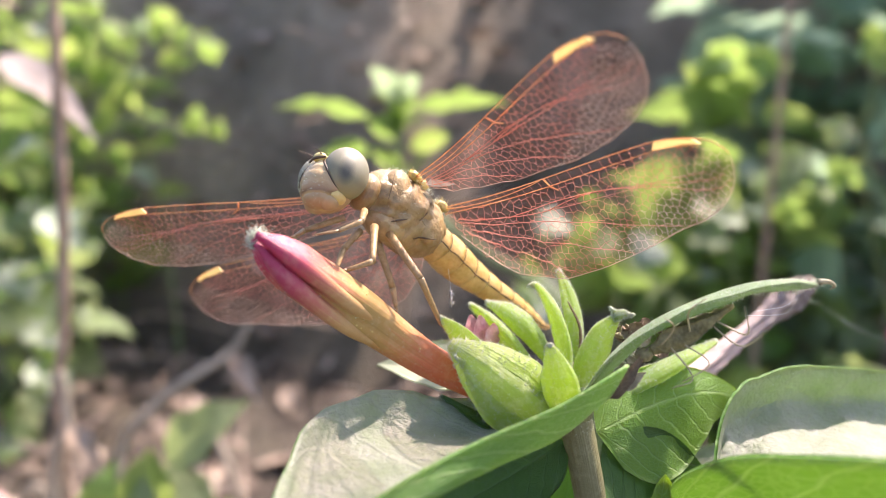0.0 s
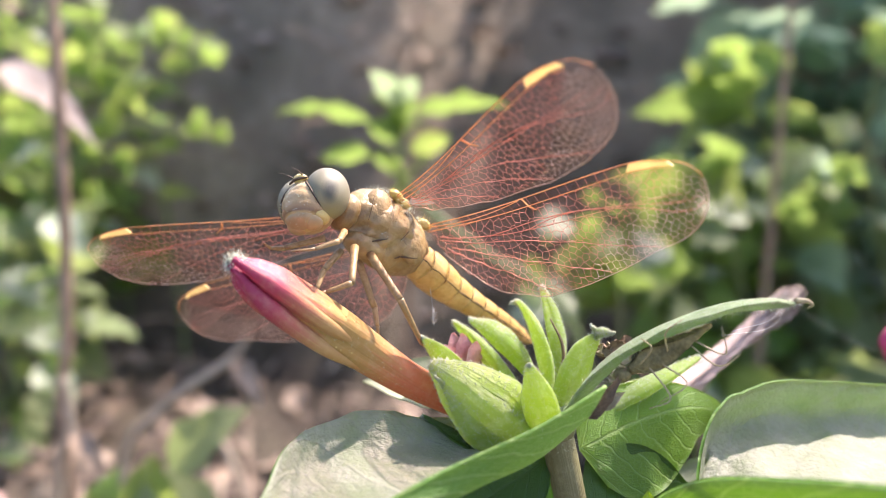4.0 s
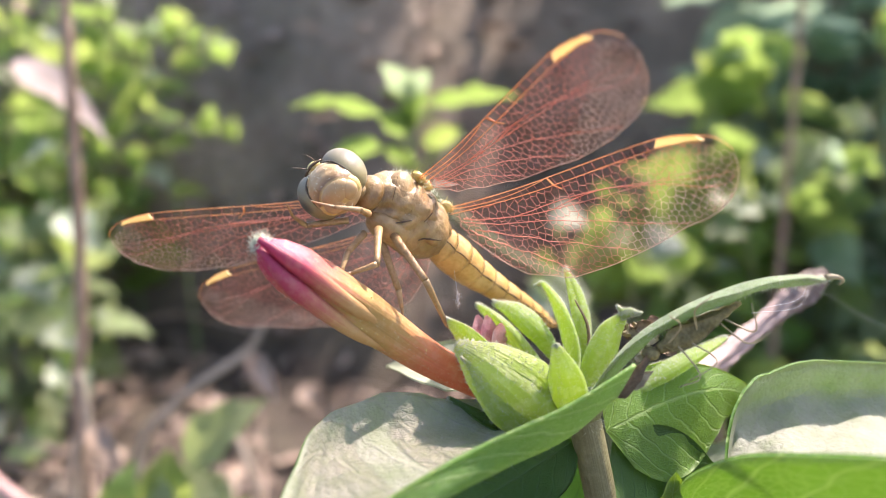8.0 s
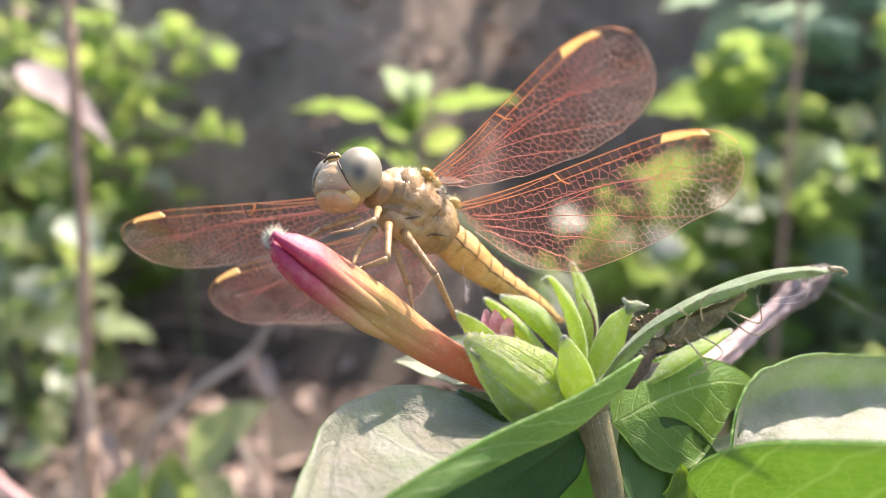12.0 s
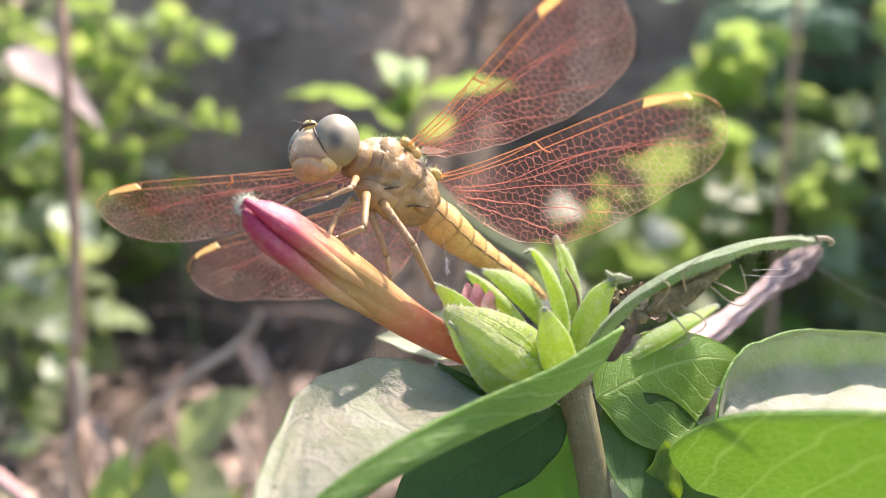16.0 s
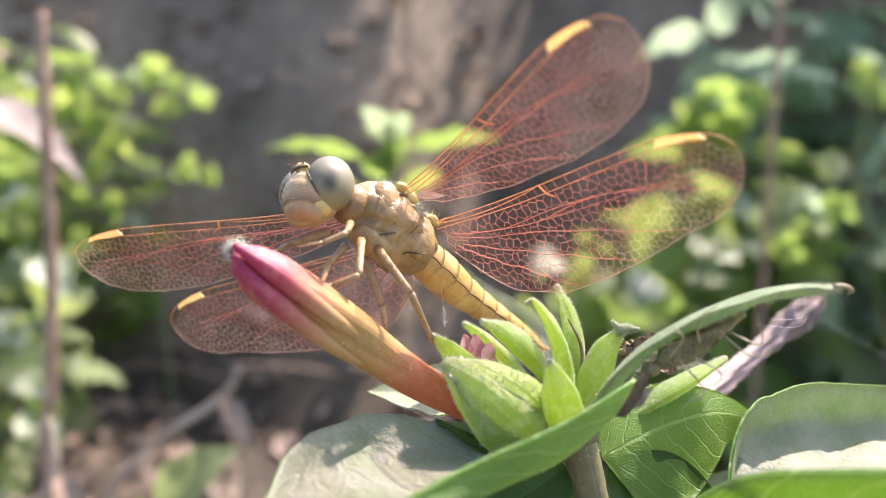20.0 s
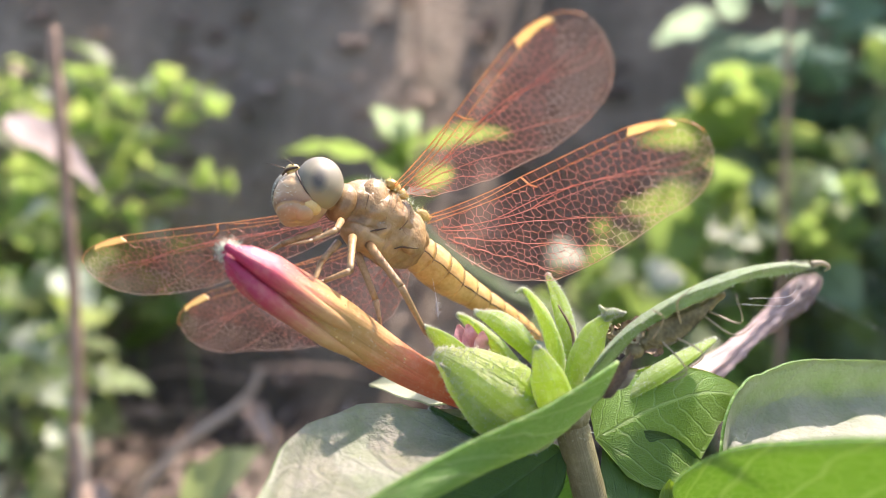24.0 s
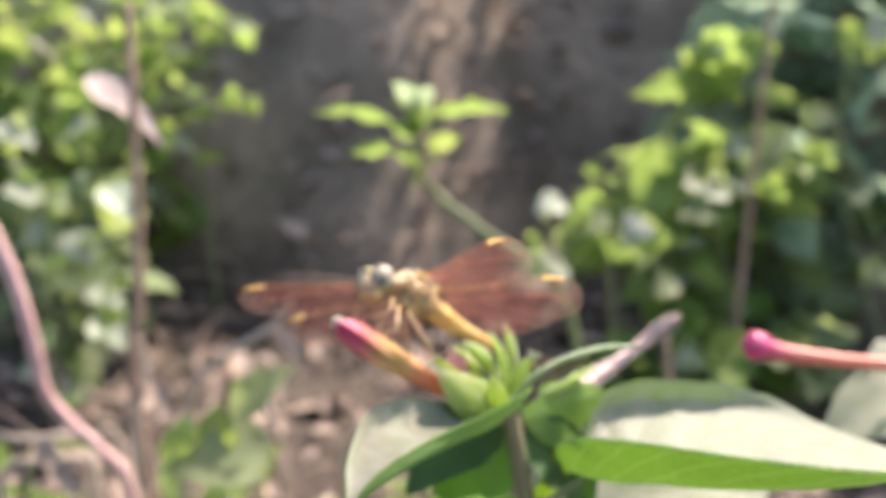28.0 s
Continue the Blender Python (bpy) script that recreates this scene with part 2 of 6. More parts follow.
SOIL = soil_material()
CLOD = plain("dry_clod", (0.085, 0.062, 0.045), (0.23, 0.17, 0.13), 30.0, 0.95, 0.003)
LITTER = plain("dead_leaf", (0.24, 0.16, 0.11), (0.55, 0.44, 0.35), 40.0, 0.8, 0.001, through=0.25)
DRYGRASS = plain("dry_grass", (0.26, 0.20, 0.14), (0.48, 0.39, 0.29), 60.0, 0.85, 0.0006)
DEADPINK = plain("dead_pinkish_leaf", (0.30, 0.245, 0.215), (0.46, 0.385, 0.345), 40.0, 0.85, 0.001, through=0.2)
BARK = plain("dry_stalk_bark", (0.20, 0.13, 0.085), (0.42, 0.29, 0.20), 60.0, 0.8, 0.0008)
PINKSTALK = plain("reddish_stalk", (0.38, 0.21, 0.18), (0.58, 0.38, 0.34), 40.0, 0.6, 0.0005)
GREENSTEM = plain("green_stem", (0.09, 0.12, 0.04), (0.22, 0.27, 0.10), 120.0, 0.55, 0.0004)
MAINSTEM = along_material("main_stem_skin", [(0.0, (0.19, 0.20, 0.08)), (0.7, (0.185, 0.165, 0.075)), (0.93, (0.20, 0.18, 0.08)), (0.97, (0.20, 0.24, 0.09)), (1.0, (0.22, 0.30, 0.10))], 0.55, (0.36, 0.34, 0.20), 0.3, 0.0003, 0.05)
WEED = leaf_material("weed_leaf", (0.07, 0.14, 0.02), (0.15, 0.27, 0.045), (0.32, 0.42, 0.18), (0.56, 0.70, 0.17), 0.5, 0.36, random_hue=0.05, relief=0.0006)
WEED_DARK = leaf_material("shrub_leaf", (0.14, 0.22, 0.13), (0.23, 0.33, 0.21), (0.28, 0.37, 0.25), (0.50, 0.66, 0.42), 0.6, 0.55, random_hue=0.04, relief=0.0006)
# dusty pale copy of the weed leaf, with the sun's glint in its colour
WEED_GLINT = leaf_material("sun_paled_leaf", (0.23, 0.28, 0.17), (0.38, 0.43, 0.30), (0.42, 0.47, 0.35), (0.5, 0.62, 0.28), 0.18, 0.42, random_hue=0.03, relief=0.0006, gloss=0.5)
# two brighter copies of the weed leaf: sunlight and white glare painted in
SUNLEAF = leaf_material("sun_toned_leaf", (0.13, 0.22, 0.04), (0.23, 0.33, 0.08), (0.38, 0.46, 0.20), (0.36, 0.51, 0.115), 0.55, 0.4, random_hue=0.03, relief=0.0006)
GLARE = leaf_material("glare_toned_leaf", (0.24, 0.30, 0.17), (0.36, 0.43, 0.27), (0.46, 0.52, 0.36), (0.42, 0.54, 0.28), 0.6, 0.4, random_hue=0.02, relief=0.0006)
WEED_GREY = leaf_material("greyish_leaf", (0.14, 0.19, 0.08), (0.29, 0.35, 0.165), (0.38, 0.44, 0.25), (0.52, 0.64, 0.22), 0.45, 0.45, random_hue=0.04, relief=0.0006)
DUSTY = leaf_material("dusty_leaf_top", (0.10, 0.15, 0.055), (0.17, 0.22, 0.09), (0.26, 0.29, 0.17), (0.52, 0.72, 0.18), 0.40, 0.6, dust=0.82, dust_col=(0.43, 0.41, 0.352), relief=0.0004)
UNDER = leaf_material("leaf_underside", (0.10, 0.23, 0.045), (0.17, 0.33, 0.075), (0.58, 0.72, 0.28), (0.36, 0.56, 0.085), 0.48, 0.5, clear=0.85, sheen=0.2)
FRESH = leaf_material("fresh_leaf", (0.11, 0.23, 0.045), (0.20, 0.36, 0.08), (0.58, 0.72, 0.28), (0.64, 0.82, 0.12), 0.58, 0.45, clear=0.7, sheen=0.15)
# darker copy of the green leaf, the shade under the cluster painted in
SHADELEAF = leaf_material("shade_darkened_leaf", (0.045, 0.10, 0.03), (0.09, 0.17, 0.05), (0.13, 0.22, 0.08), (0.30, 0.52, 0.08), 0.4, 0.55)
# the dark green at the base paints in shading where the bracts crowd
BRACT = along_material("bract_skin", [(0.0, (0.16, 0.29, 0.04)), (0.4, (0.26, 0.39, 0.075)), (0.8, (0.38, 0.47, 0.14)), (1.0, (0.54, 0.55, 0.28))], 0.5, (0.70, 0.72, 0.48), 0.6, 0.0006, 0.50, tint=(0.70, 0.86, 0.13), sheen=0.5)
CURL = leaf_material("curled_leaf_skin", (0.20, 0.32, 0.10), (0.34, 0.46, 0.19), (0.45, 0.52, 0.32), (0.48, 0.70, 0.20), 0.3, 0.5, dust=0.22, dust_col=(0.58, 0.62, 0.46), sheen=0.5)
PALELEAF = leaf_material("pale_bract", (0.42, 0.46, 0.32), (0.60, 0.62, 0.46), (0.66, 0.70, 0.5), (0.6, 0.70, 0.35), 0.4, 0.5)
HAIR = plain("plant_hair", (0.62, 0.66, 0.50), (0.80, 0.82, 0.70), 200.0, 0.4, 0.0, through=0.5)
BUD = along_material("bud_petal", [(0.0, (0.50, 0.045, 0.125)), (0.17, (0.51, 0.065, 0.115)), (0.30, (0.52, 0.14, 0.10)), (0.44, (0.46, 0.29, 0.085)), (0.57, (0.52, 0.30, 0.10)), (0.72, (0.62, 0.19, 0.09)), (1.0, (0.68, 0.17, 0.07))], 0.45, (0.78, 0.62, 0.42), 0.14, 0.0002, 0.22)
BUDSEAM = along_material("bud_fold", [(0.0, (0.47, 0.035, 0.12)), (0.35, (0.52, 0.075, 0.115)), (0.6, (0.60, 0.36, 0.15)), (0.8, (0.60, 0.34, 0.12)), (1.0, (0.62, 0.26, 0.09))], 0.42, (0.85, 0.7, 0.4), 0.12, 0.0002, 0.25)
REDBUD = along_material("far_bud", [(0.0, (0.56, 0.05, 0.17)), (0.25, (0.62, 0.08, 0.19)), (0.45, (0.66, 0.22, 0.14)), (1.0, (0.70, 0.23, 0.10))], 0.4, (0.9, 0.6, 0.5), 0.15, 0.0003, 0.2)
WITHERED = along_material("withered_petal", [(0.0, (0.64, 0.47, 0.42)), (0.45, (0.50, 0.37, 0.33)), (0.75, (0.28, 0.205, 0.175)), (1.0, (0.15, 0.105, 0.08))], 0.7, (0.75, 0.62, 0.58), 0.3, 0.0006, 0.2)
HUSK = plain("dry_husk", (0.13, 0.085, 0.05), (0.32, 0.22, 0.13), 500.0, 0.75, 0.0004, through=0.2)
HUSKPALE = plain("pale_husk", (0.30, 0.25, 0.15), (0.50, 0.44, 0.28), 300.0, 0.6, 0.0004, through=0.3)
BUGSKIN = plain("bug_cuticle", (0.12, 0.10, 0.035), (0.36, 0.30, 0.13), 500.0, 0.6, 0.0004, through=0.35)
BUGLEG = plain("bug_leg", (0.28, 0.22, 0.11), (0.48, 0.39, 0.22), 300.0, 0.5, 0.0001)
PETALPINK = plain("petal_pink", (0.78, 0.44, 0.47), (0.90, 0.66, 0.66), 500.0, 0.6, 0.0003, through=0.5)
TAN = plain("thorax_cuticle", (0.25, 0.15, 0.055), (0.50, 0.345, 0.155), 190.0, 0.38, 0.0006, fine=6.0, coat=0.15, through=0.14)
FACE = plain("face_cuticle", (0.43, 0.29, 0.13), (0.54, 0.385, 0.20), 200.0, 0.4, 0.0001, fine=4.0, coat=0.1, through=0.15)
YELLOW = plain("yellow_cuticle", (0.62, 0.45, 0.12), (0.80, 0.65, 0.28), 300.0, 0.4, 0.0002, through=0.2)
CREASE = plain("brown_crease", (0.13, 0.075, 0.03), (0.24, 0.15, 0.07), 300.0, 0.5, 0.0001)
SEAM = plain("dark_seam", (0.05, 0.03, 0.015), (0.12, 0.07, 0.03), 300.0, 0.5, 0.0001)
ABDOMEN = plain("abdomen_cuticle", (0.58, 0.33, 0.08), (0.78, 0.53, 0.19), 420.0, 0.38, 0.0002, coat=0.2, through=0.22)
LEG = plain("leg_cuticle", (0.28, 0.17, 0.07), (0.50, 0.34, 0.16), 900.0, 0.45, 0.0001, through=0.15)
VEIN = plain("wing_vein", (0.54, 0.21, 0.14), (0.72, 0.35, 0.26), 200.0, 0.55, 0.0, through=0.3, tint=(0.88, 0.44, 0.33))
VEINTAN = plain("pale_wing_vein", (0.58, 0.40, 0.30), (0.74, 0.58, 0.46), 200.0, 0.5, 0.0, through=0.3, tint=(0.86, 0.66, 0.50))
VEINGOLD = plain("wing_edge_vein", (0.66, 0.29, 0.12), (0.82, 0.48, 0.22), 200.0, 0.35, 0.0, through=0.35, tint=(0.92, 0.56, 0.26))
STIGMA = plain("wing_spot", (0.76, 0.58, 0.22), (0.84, 0.70, 0.36), 300.0, 0.5, 0.0001, through=0.5, tint=(0.97, 0.86, 0.52))
MEMBRANE = membrane_material()
WHITEROOT = plain("wing_root_skin", (0.45, 0.45, 0.44), (0.66, 0.66, 0.66), 300.0, 0.35, 0.0001, through=0.3)
SILK = plain("silk", (0.6, 0.6, 0.58), (0.8, 0.8, 0.78), 100.0, 0.3, 0.0, through=0.3)


def face_material():
    """Tan face, pale on the brow, with a brown band above the yellow lip."""
    m, t, p, out = nodes_of("banded_face")
    sep = t.nodes.new("ShaderNodeSeparateXYZ")
    t.links.new(coords(t, "Generated"), sep.inputs[0])
    a, b = noise_of(t, 260.0, 3), noise_of(t, 1500.0, 3)
    where = maths(t, "ADD", sep.outputs[2], maths(t, "MULTIPLY", maths(t, "SUBTRACT", a, 0.5), 0.10))
    col = ramp(t, where, [(0.0, (0.60, 0.45, 0.16)), (0.13, (0.58, 0.42, 0.16)), (0.19, (0.20, 0.115, 0.05)), (0.27, (0.36, 0.225, 0.10)), (0.40, (0.48, 0.325, 0.155)), (0.66, (0.50, 0.345, 0.17)), (0.78, (0.62, 0.49, 0.30)), (0.86, (0.40, 0.27, 0.12)), (0.90, (0.10, 0.06, 0.03)), (1.0, (0.62, 0.50, 0.22))])
    t.links.new(mix(t, maths(t, "MULTIPLY", b, 0.25), col, (0.30, 0.19, 0.09)), p.inputs["Base Color"])
    p.inputs["Roughness"].default_value, p.inputs["Coat Weight"].default_value = 0.38, 0.12
    bump(t, maths(t, "ADD", a, b), 0.6, 0.00015, p)
    return m


def eye_material():
    """Greenish grey, paler above, with a soft dark spot low on its outer face."""
    m, t, p, out = nodes_of("compound_eye")
    gen = coords(t, "Generated")
    sep = t.nodes.new("ShaderNodeSeparateXYZ")
    t.links.new(gen, sep.inputs[0])
    a = noise_of(t, 350.0, 3)
    col = ramp(t, maths(t, "ADD", sep.outputs[2], maths(t, "MULTIPLY", maths(t, "SUBTRACT", a, 0.5), 0.15)), [(0.0, (0.27, 0.23, 0.10)), (0.35, (0.19, 0.17, 0.10)), (0.7, (0.20, 0.18, 0.12)), (1.0, (0.25, 0.215, 0.15))])
    across = maths(t, "ABSOLUTE", maths(t, "SUBTRACT", sep.outputs[0], 0.5))
    off = node(t, "CombineXYZ")
    t.links.new(maths(t, "SUBTRACT", across, 0.36), off.inputs[0])
    t.links.new(maths(t, "SUBTRACT", sep.outputs[1], 0.74), off.inputs[1])
    t.links.new(maths(t, "MULTIPLY", maths(t, "SUBTRACT", sep.outputs[2], 0.36), 0.7), off.inputs[2])
    far = t.nodes.new("ShaderNodeVectorMath")
    far.operation = "LENGTH"
    t.links.new(off.outputs[0], far.inputs[0])
    spot = ramp(t, far.outputs["Value"], [(0.07, (1, 1, 1)), (0.21, (0, 0, 0))])
    col = mix(t, maths(t, "MULTIPLY", spot, 0.9), col, (0.045, 0.045, 0.035))
    t.links.new(col, p.inputs["Base Color"])
    p.inputs["Roughness"].default_value, p.inputs["Coat Weight"].default_value, p.inputs["Coat Roughness"].default_value = 0.55, 0.06, 0.3
    v = node(t, "TexVoronoi", Scale=9000.0)
    t.links.new(coords(t), v.inputs["Vector"])
    bump(t, v.outputs["Distance"], 0.25, 0.00003, p)
    return m


EYE = eye_material()
FACEBAND = face_material()


# ---- shapes (all in centimetres until they are linked) ----
PIVOT = {}


def vec(*a):
    return np.array(a, float)


def unit(v):
    return v / (np.linalg.norm(v) + 1e-12)


def thing(name, at, label, category, group="", kind="", turn=None):
    """An Empty at the thing's base. Its parts are given in centimetres of the world, or of its own frame where turn is given."""
    ob = new(name)
    if turn is None:
        ob.location = [CM * v for v in at]
        PIVOT[ob.name] = vec(*at)
    else:
        m = Matrix(turn).transposed().to_4x4()
        ob.matrix_world = Matrix.Translation([CM * v for v in at]) @ m
        PIVOT[ob.name] = vec(0, 0, 0)
    ob.empty_display_size = 0.01
    return tagged(ob, label, category, group, kind)


def mesh_of(name, geo, mats, pivot=(0, 0, 0), smooth=True):
    verts, faces, uv, slots = (*geo, None, None)[:4]
    me = bpy.data.meshes.new(name)
    me.from_pydata(((np.asarray(verts, float) - pivot) * CM).tolist(), [], [tuple(int(i) for i in f) for f in faces])
    for m in mats if isinstance(mats, (list, tuple)) else [mats]:
        me.materials.append(m)
    if smooth:
        me.polygons.foreach_set("use_smooth", [True] * len(me.polygons))
    if slots is not None:
        me.polygons.foreach_set("material_index", list(slots))
    if uv is not None:
        index = np.zeros(len(me.loops), np.int32)
        me.loops.foreach_get("vertex_index", index)
        me.uv_layers.new(name="UVMap").data.foreach_set("uv", np.asarray(uv, np.float32)[index].ravel())
    me.update()
    return me


def part(name, geo, mats, parent, label="", pivot=None, smooth=True):
    """One mesh under a thing or a part; pivot: where it turns, in the thing's centimetres."""
    base = PIVOT[parent.name]
    at = base if pivot is None else vec(*pivot)
    ob = new(name, mesh_of(name, geo, mats, at, smooth))
    ob.parent = parent
    ob.location = [CM * v for v in at - base]
    PIVOT[ob.name] = at
    return tagged(ob, label)


def spline(points, n):
    """A smooth curve of n points through the given ones."""
    p = np.asarray(points, float)
    if len(p) == 2:
        return p[0] + (p[1] - p[0]) * np.linspace(0, 1, n)[:, None]
    q = np.vstack([2 * p[0] - p[1], p, 2 * p[-1] - p[-2]])
    out = []
    for t in np.linspace(0, len(p) - 1 - 1e-9, n):
        i, u = int(t), t - int(t)
        a, b, c, d = q[i : i + 4]
        out.append(0.5 * (2 * b + (c - a) * u + (2 * a - 5 * b + 4 * c - d) * u * u + (3 * b - 3 * c + d - a) * u**3))
    return np.array(out)


def bend(values, n):
    v = np.asarray(values, float)
    return np.interp(np.linspace(0, 1, n), np.linspace(0, 1, len(v)), v)


def frames(path):
    """Tangent and two normals along a path, with no twist."""
    t = np.gradient(path, axis=0)
    t /= np.linalg.norm(t, axis=1)[:, None] + 1e-12
    a = vec(0, 0, 1) if abs(t[0][2]) < 0.9 else vec(1, 0, 0)
    ns, bs = [], []
    for d in t:
        a = unit(a - d * np.dot(a, d))
        ns.append(a)
        bs.append(np.cross(d, a))
    return t, np.array(ns), np.array(bs)


def tube(points, radii, n=14, seg=10, shape=None, rough=0.0, seed=0, straight=False):
    """A closed tube along a smooth curve. shape(u, angle) scales its radius."""
    path = np.asarray(points, float) if straight else spline(points, n)
    n = len(path)
    r = bend(radii, n)
    _, a, b = frames(path)
    rng = np.random.RandomState(seed)
    ang = np.linspace(0, 2 * np.pi, seg, endpoint=False)
    verts, uv = [], []
    for i in range(n):
        u = i / (n - 1)
        k = np.array([shape(u, w) if shape else 1.0 for w in ang]) * (1 + rough * rng.uniform(-1, 1, seg))
        verts.append(path[i] + r[i] * k[:, None] * (np.cos(ang)[:, None] * a[i] + np.sin(ang)[:, None] * b[i]))
        uv += [(u, w / (2 * np.pi)) for w in ang]
    verts = np.vstack(verts + [path[:1], path[-1:]])
    uv += [(0, 0.5), (1, 0.5)]
    faces = [(i * seg + j, i * seg + (j + 1) % seg, (i + 1) * seg + (j + 1) % seg, (i + 1) * seg + j) for i in range(n - 1) for j in range(seg)]
    faces += [(n * seg, (j + 1) % seg, j) for j in range(seg)] + [(n * seg + 1, (n - 1) * seg + j, (n - 1) * seg + (j + 1) % seg) for j in range(seg)]
    return verts, faces, uv


def ball(centre, radii, rows=12, seg=18, axes=None, rough=0.0, seed=0, squash=None):
    """An ellipsoid; squash(unit point) scales the radius for a less regular form."""
    rng = np.random.RandomState(seed)
    verts, uv = [], []
    for i in range(rows + 1):
        th = np.pi * i / rows
        for j in range(seg):
            ph = 2 * np.pi * j / seg
            d = vec(np.sin(th) * np.cos(ph), np.sin(th) * np.sin(ph), np.cos(th))
            k = (squash(d) if squash else 1.0) * (1 + rough * rng.uniform(-1, 1))
            verts.append(d * radii * k)
            uv.append((i / rows, j / seg))
    verts = np.array(verts)
    if axes is not None:
        verts = verts @ np.array(axes)
    faces = [(i * seg + j, (i + 1) * seg + j, (i + 1) * seg + (j + 1) % seg, i * seg + (j + 1) % seg) for i in range(rows) for j in range(seg)]
    return verts + np.asarray(centre, float), faces, uv


def join(*geos):
    verts, faces, uv, slots, at = [], [], [], [], 0
    for k, g in enumerate(geos):
        verts.append(np.asarray(g[0], float))
        faces += [tuple(i + at for i in f) for f in g[1]]
        uv += list(g[2]) if len(g) > 2 and g[2] is not None else [(0, 0)] * len(g[0])
        slots += list(g[3]) if len(g) > 3 and g[3] is not None else [0] * len(g[1])
        at += len(g[0])
    return np.vstack(verts), faces, uv, slots


def ovate(u, tip=1.15, base=0.62):
    return np.sin(np.pi * np.clip(u, 0, 1) ** base) ** 0.85 * (1 - u) ** (0.25 * tip) * 1.25


def blade(mid, up, widths, folds=(0, 0), nu=18, nv=6, outline=ovate, thick=0.03, wave=0.0, waves=3.0, cup=0.0, curl_tip=0.0, seed=0, puff=0.0, sweep=(0.0, 0.0)):
    """A leaf along a curve: two halves of their own width and fold (degrees up from the side), wavy, with thickness. Faces of the underside take slot 1."""
    path = spline(mid, nu)
    t = np.gradient(path, axis=0)
    t /= np.linalg.norm(t, axis=1)[:, None]
    up = unit(vec(*up))
    rng = np.random.RandomState(seed)
    ph = rng.uniform(0, 6.28, 4)
    vs = np.linspace(-1, 1, 2 * nv + 1)
    top, low, uv = [], [], []
    for i in range(nu):
        u = i / (nu - 1)
        side = unit(np.cross(t[i], up))
        nor = unit(np.cross(side, t[i]))
        w = outline(u)
        for v in vs:
            half = 0 if v < 0 else 1
            f = radians(folds[half](u) if callable(folds[half]) else folds[half])
            d = abs(v) * (widths[half](u) if callable(widths[half]) else w * widths[half])
            bulge = cup * d * d
            rip = wave * w * abs(v) ** 1.5 * (math.sin(waves * 6.28 * u + ph[0] + 2 * v) + 0.5 * math.sin(waves * 11 * u + ph[1]))
            quilt = puff * math.sin(u * 52 - abs(v) * 9) * (1 - v * v) * w
            p = path[i] + side * math.copysign(d, v) * math.cos(f) + nor * (d * math.sin(f) + bulge + rip + quilt)
            p = p + t[i] * d * sweep[half]
            rim = thick * (1 - 0.75 * abs(v) ** 3) * (0.4 + 0.6 * w)
            top.append(p)
            low.append(p - (nor * math.cos(f) - side * np.sign(v) * math.sin(f)) * rim)
            uv.append((u, (v + 1) / 2))
    k, c = len(vs), len(top)
    if not thick:
        return np.array(top), [(i * k + j, (i + 1) * k + j, (i + 1) * k + j + 1, i * k + j + 1) for i in range(nu - 1) for j in range(k - 1)], uv
    q = [(i * k + j, i * k + j + 1, (i + 1) * k + j + 1, (i + 1) * k + j) for i in range(nu - 1) for j in range(k - 1)]
    faces = [f[::-1] for f in q] + [tuple(c + i for i in f) for f in q]
    slots = [0] * len(q) + [1] * len(q)
    rim = [i * k for i in range(nu)] + [(nu - 1) * k + j for j in range(1, k)] + [i * k + k - 1 for i in range(nu - 2, -1, -1)] + [j for j in range(k - 2, 0, -1)]
    for a, b in zip(rim, rim[1:] + rim[:1]):
        faces.append((a, b, c + b, c + a))
        slots.append(1)
    return np.array(top + low), faces, uv + uv, slots


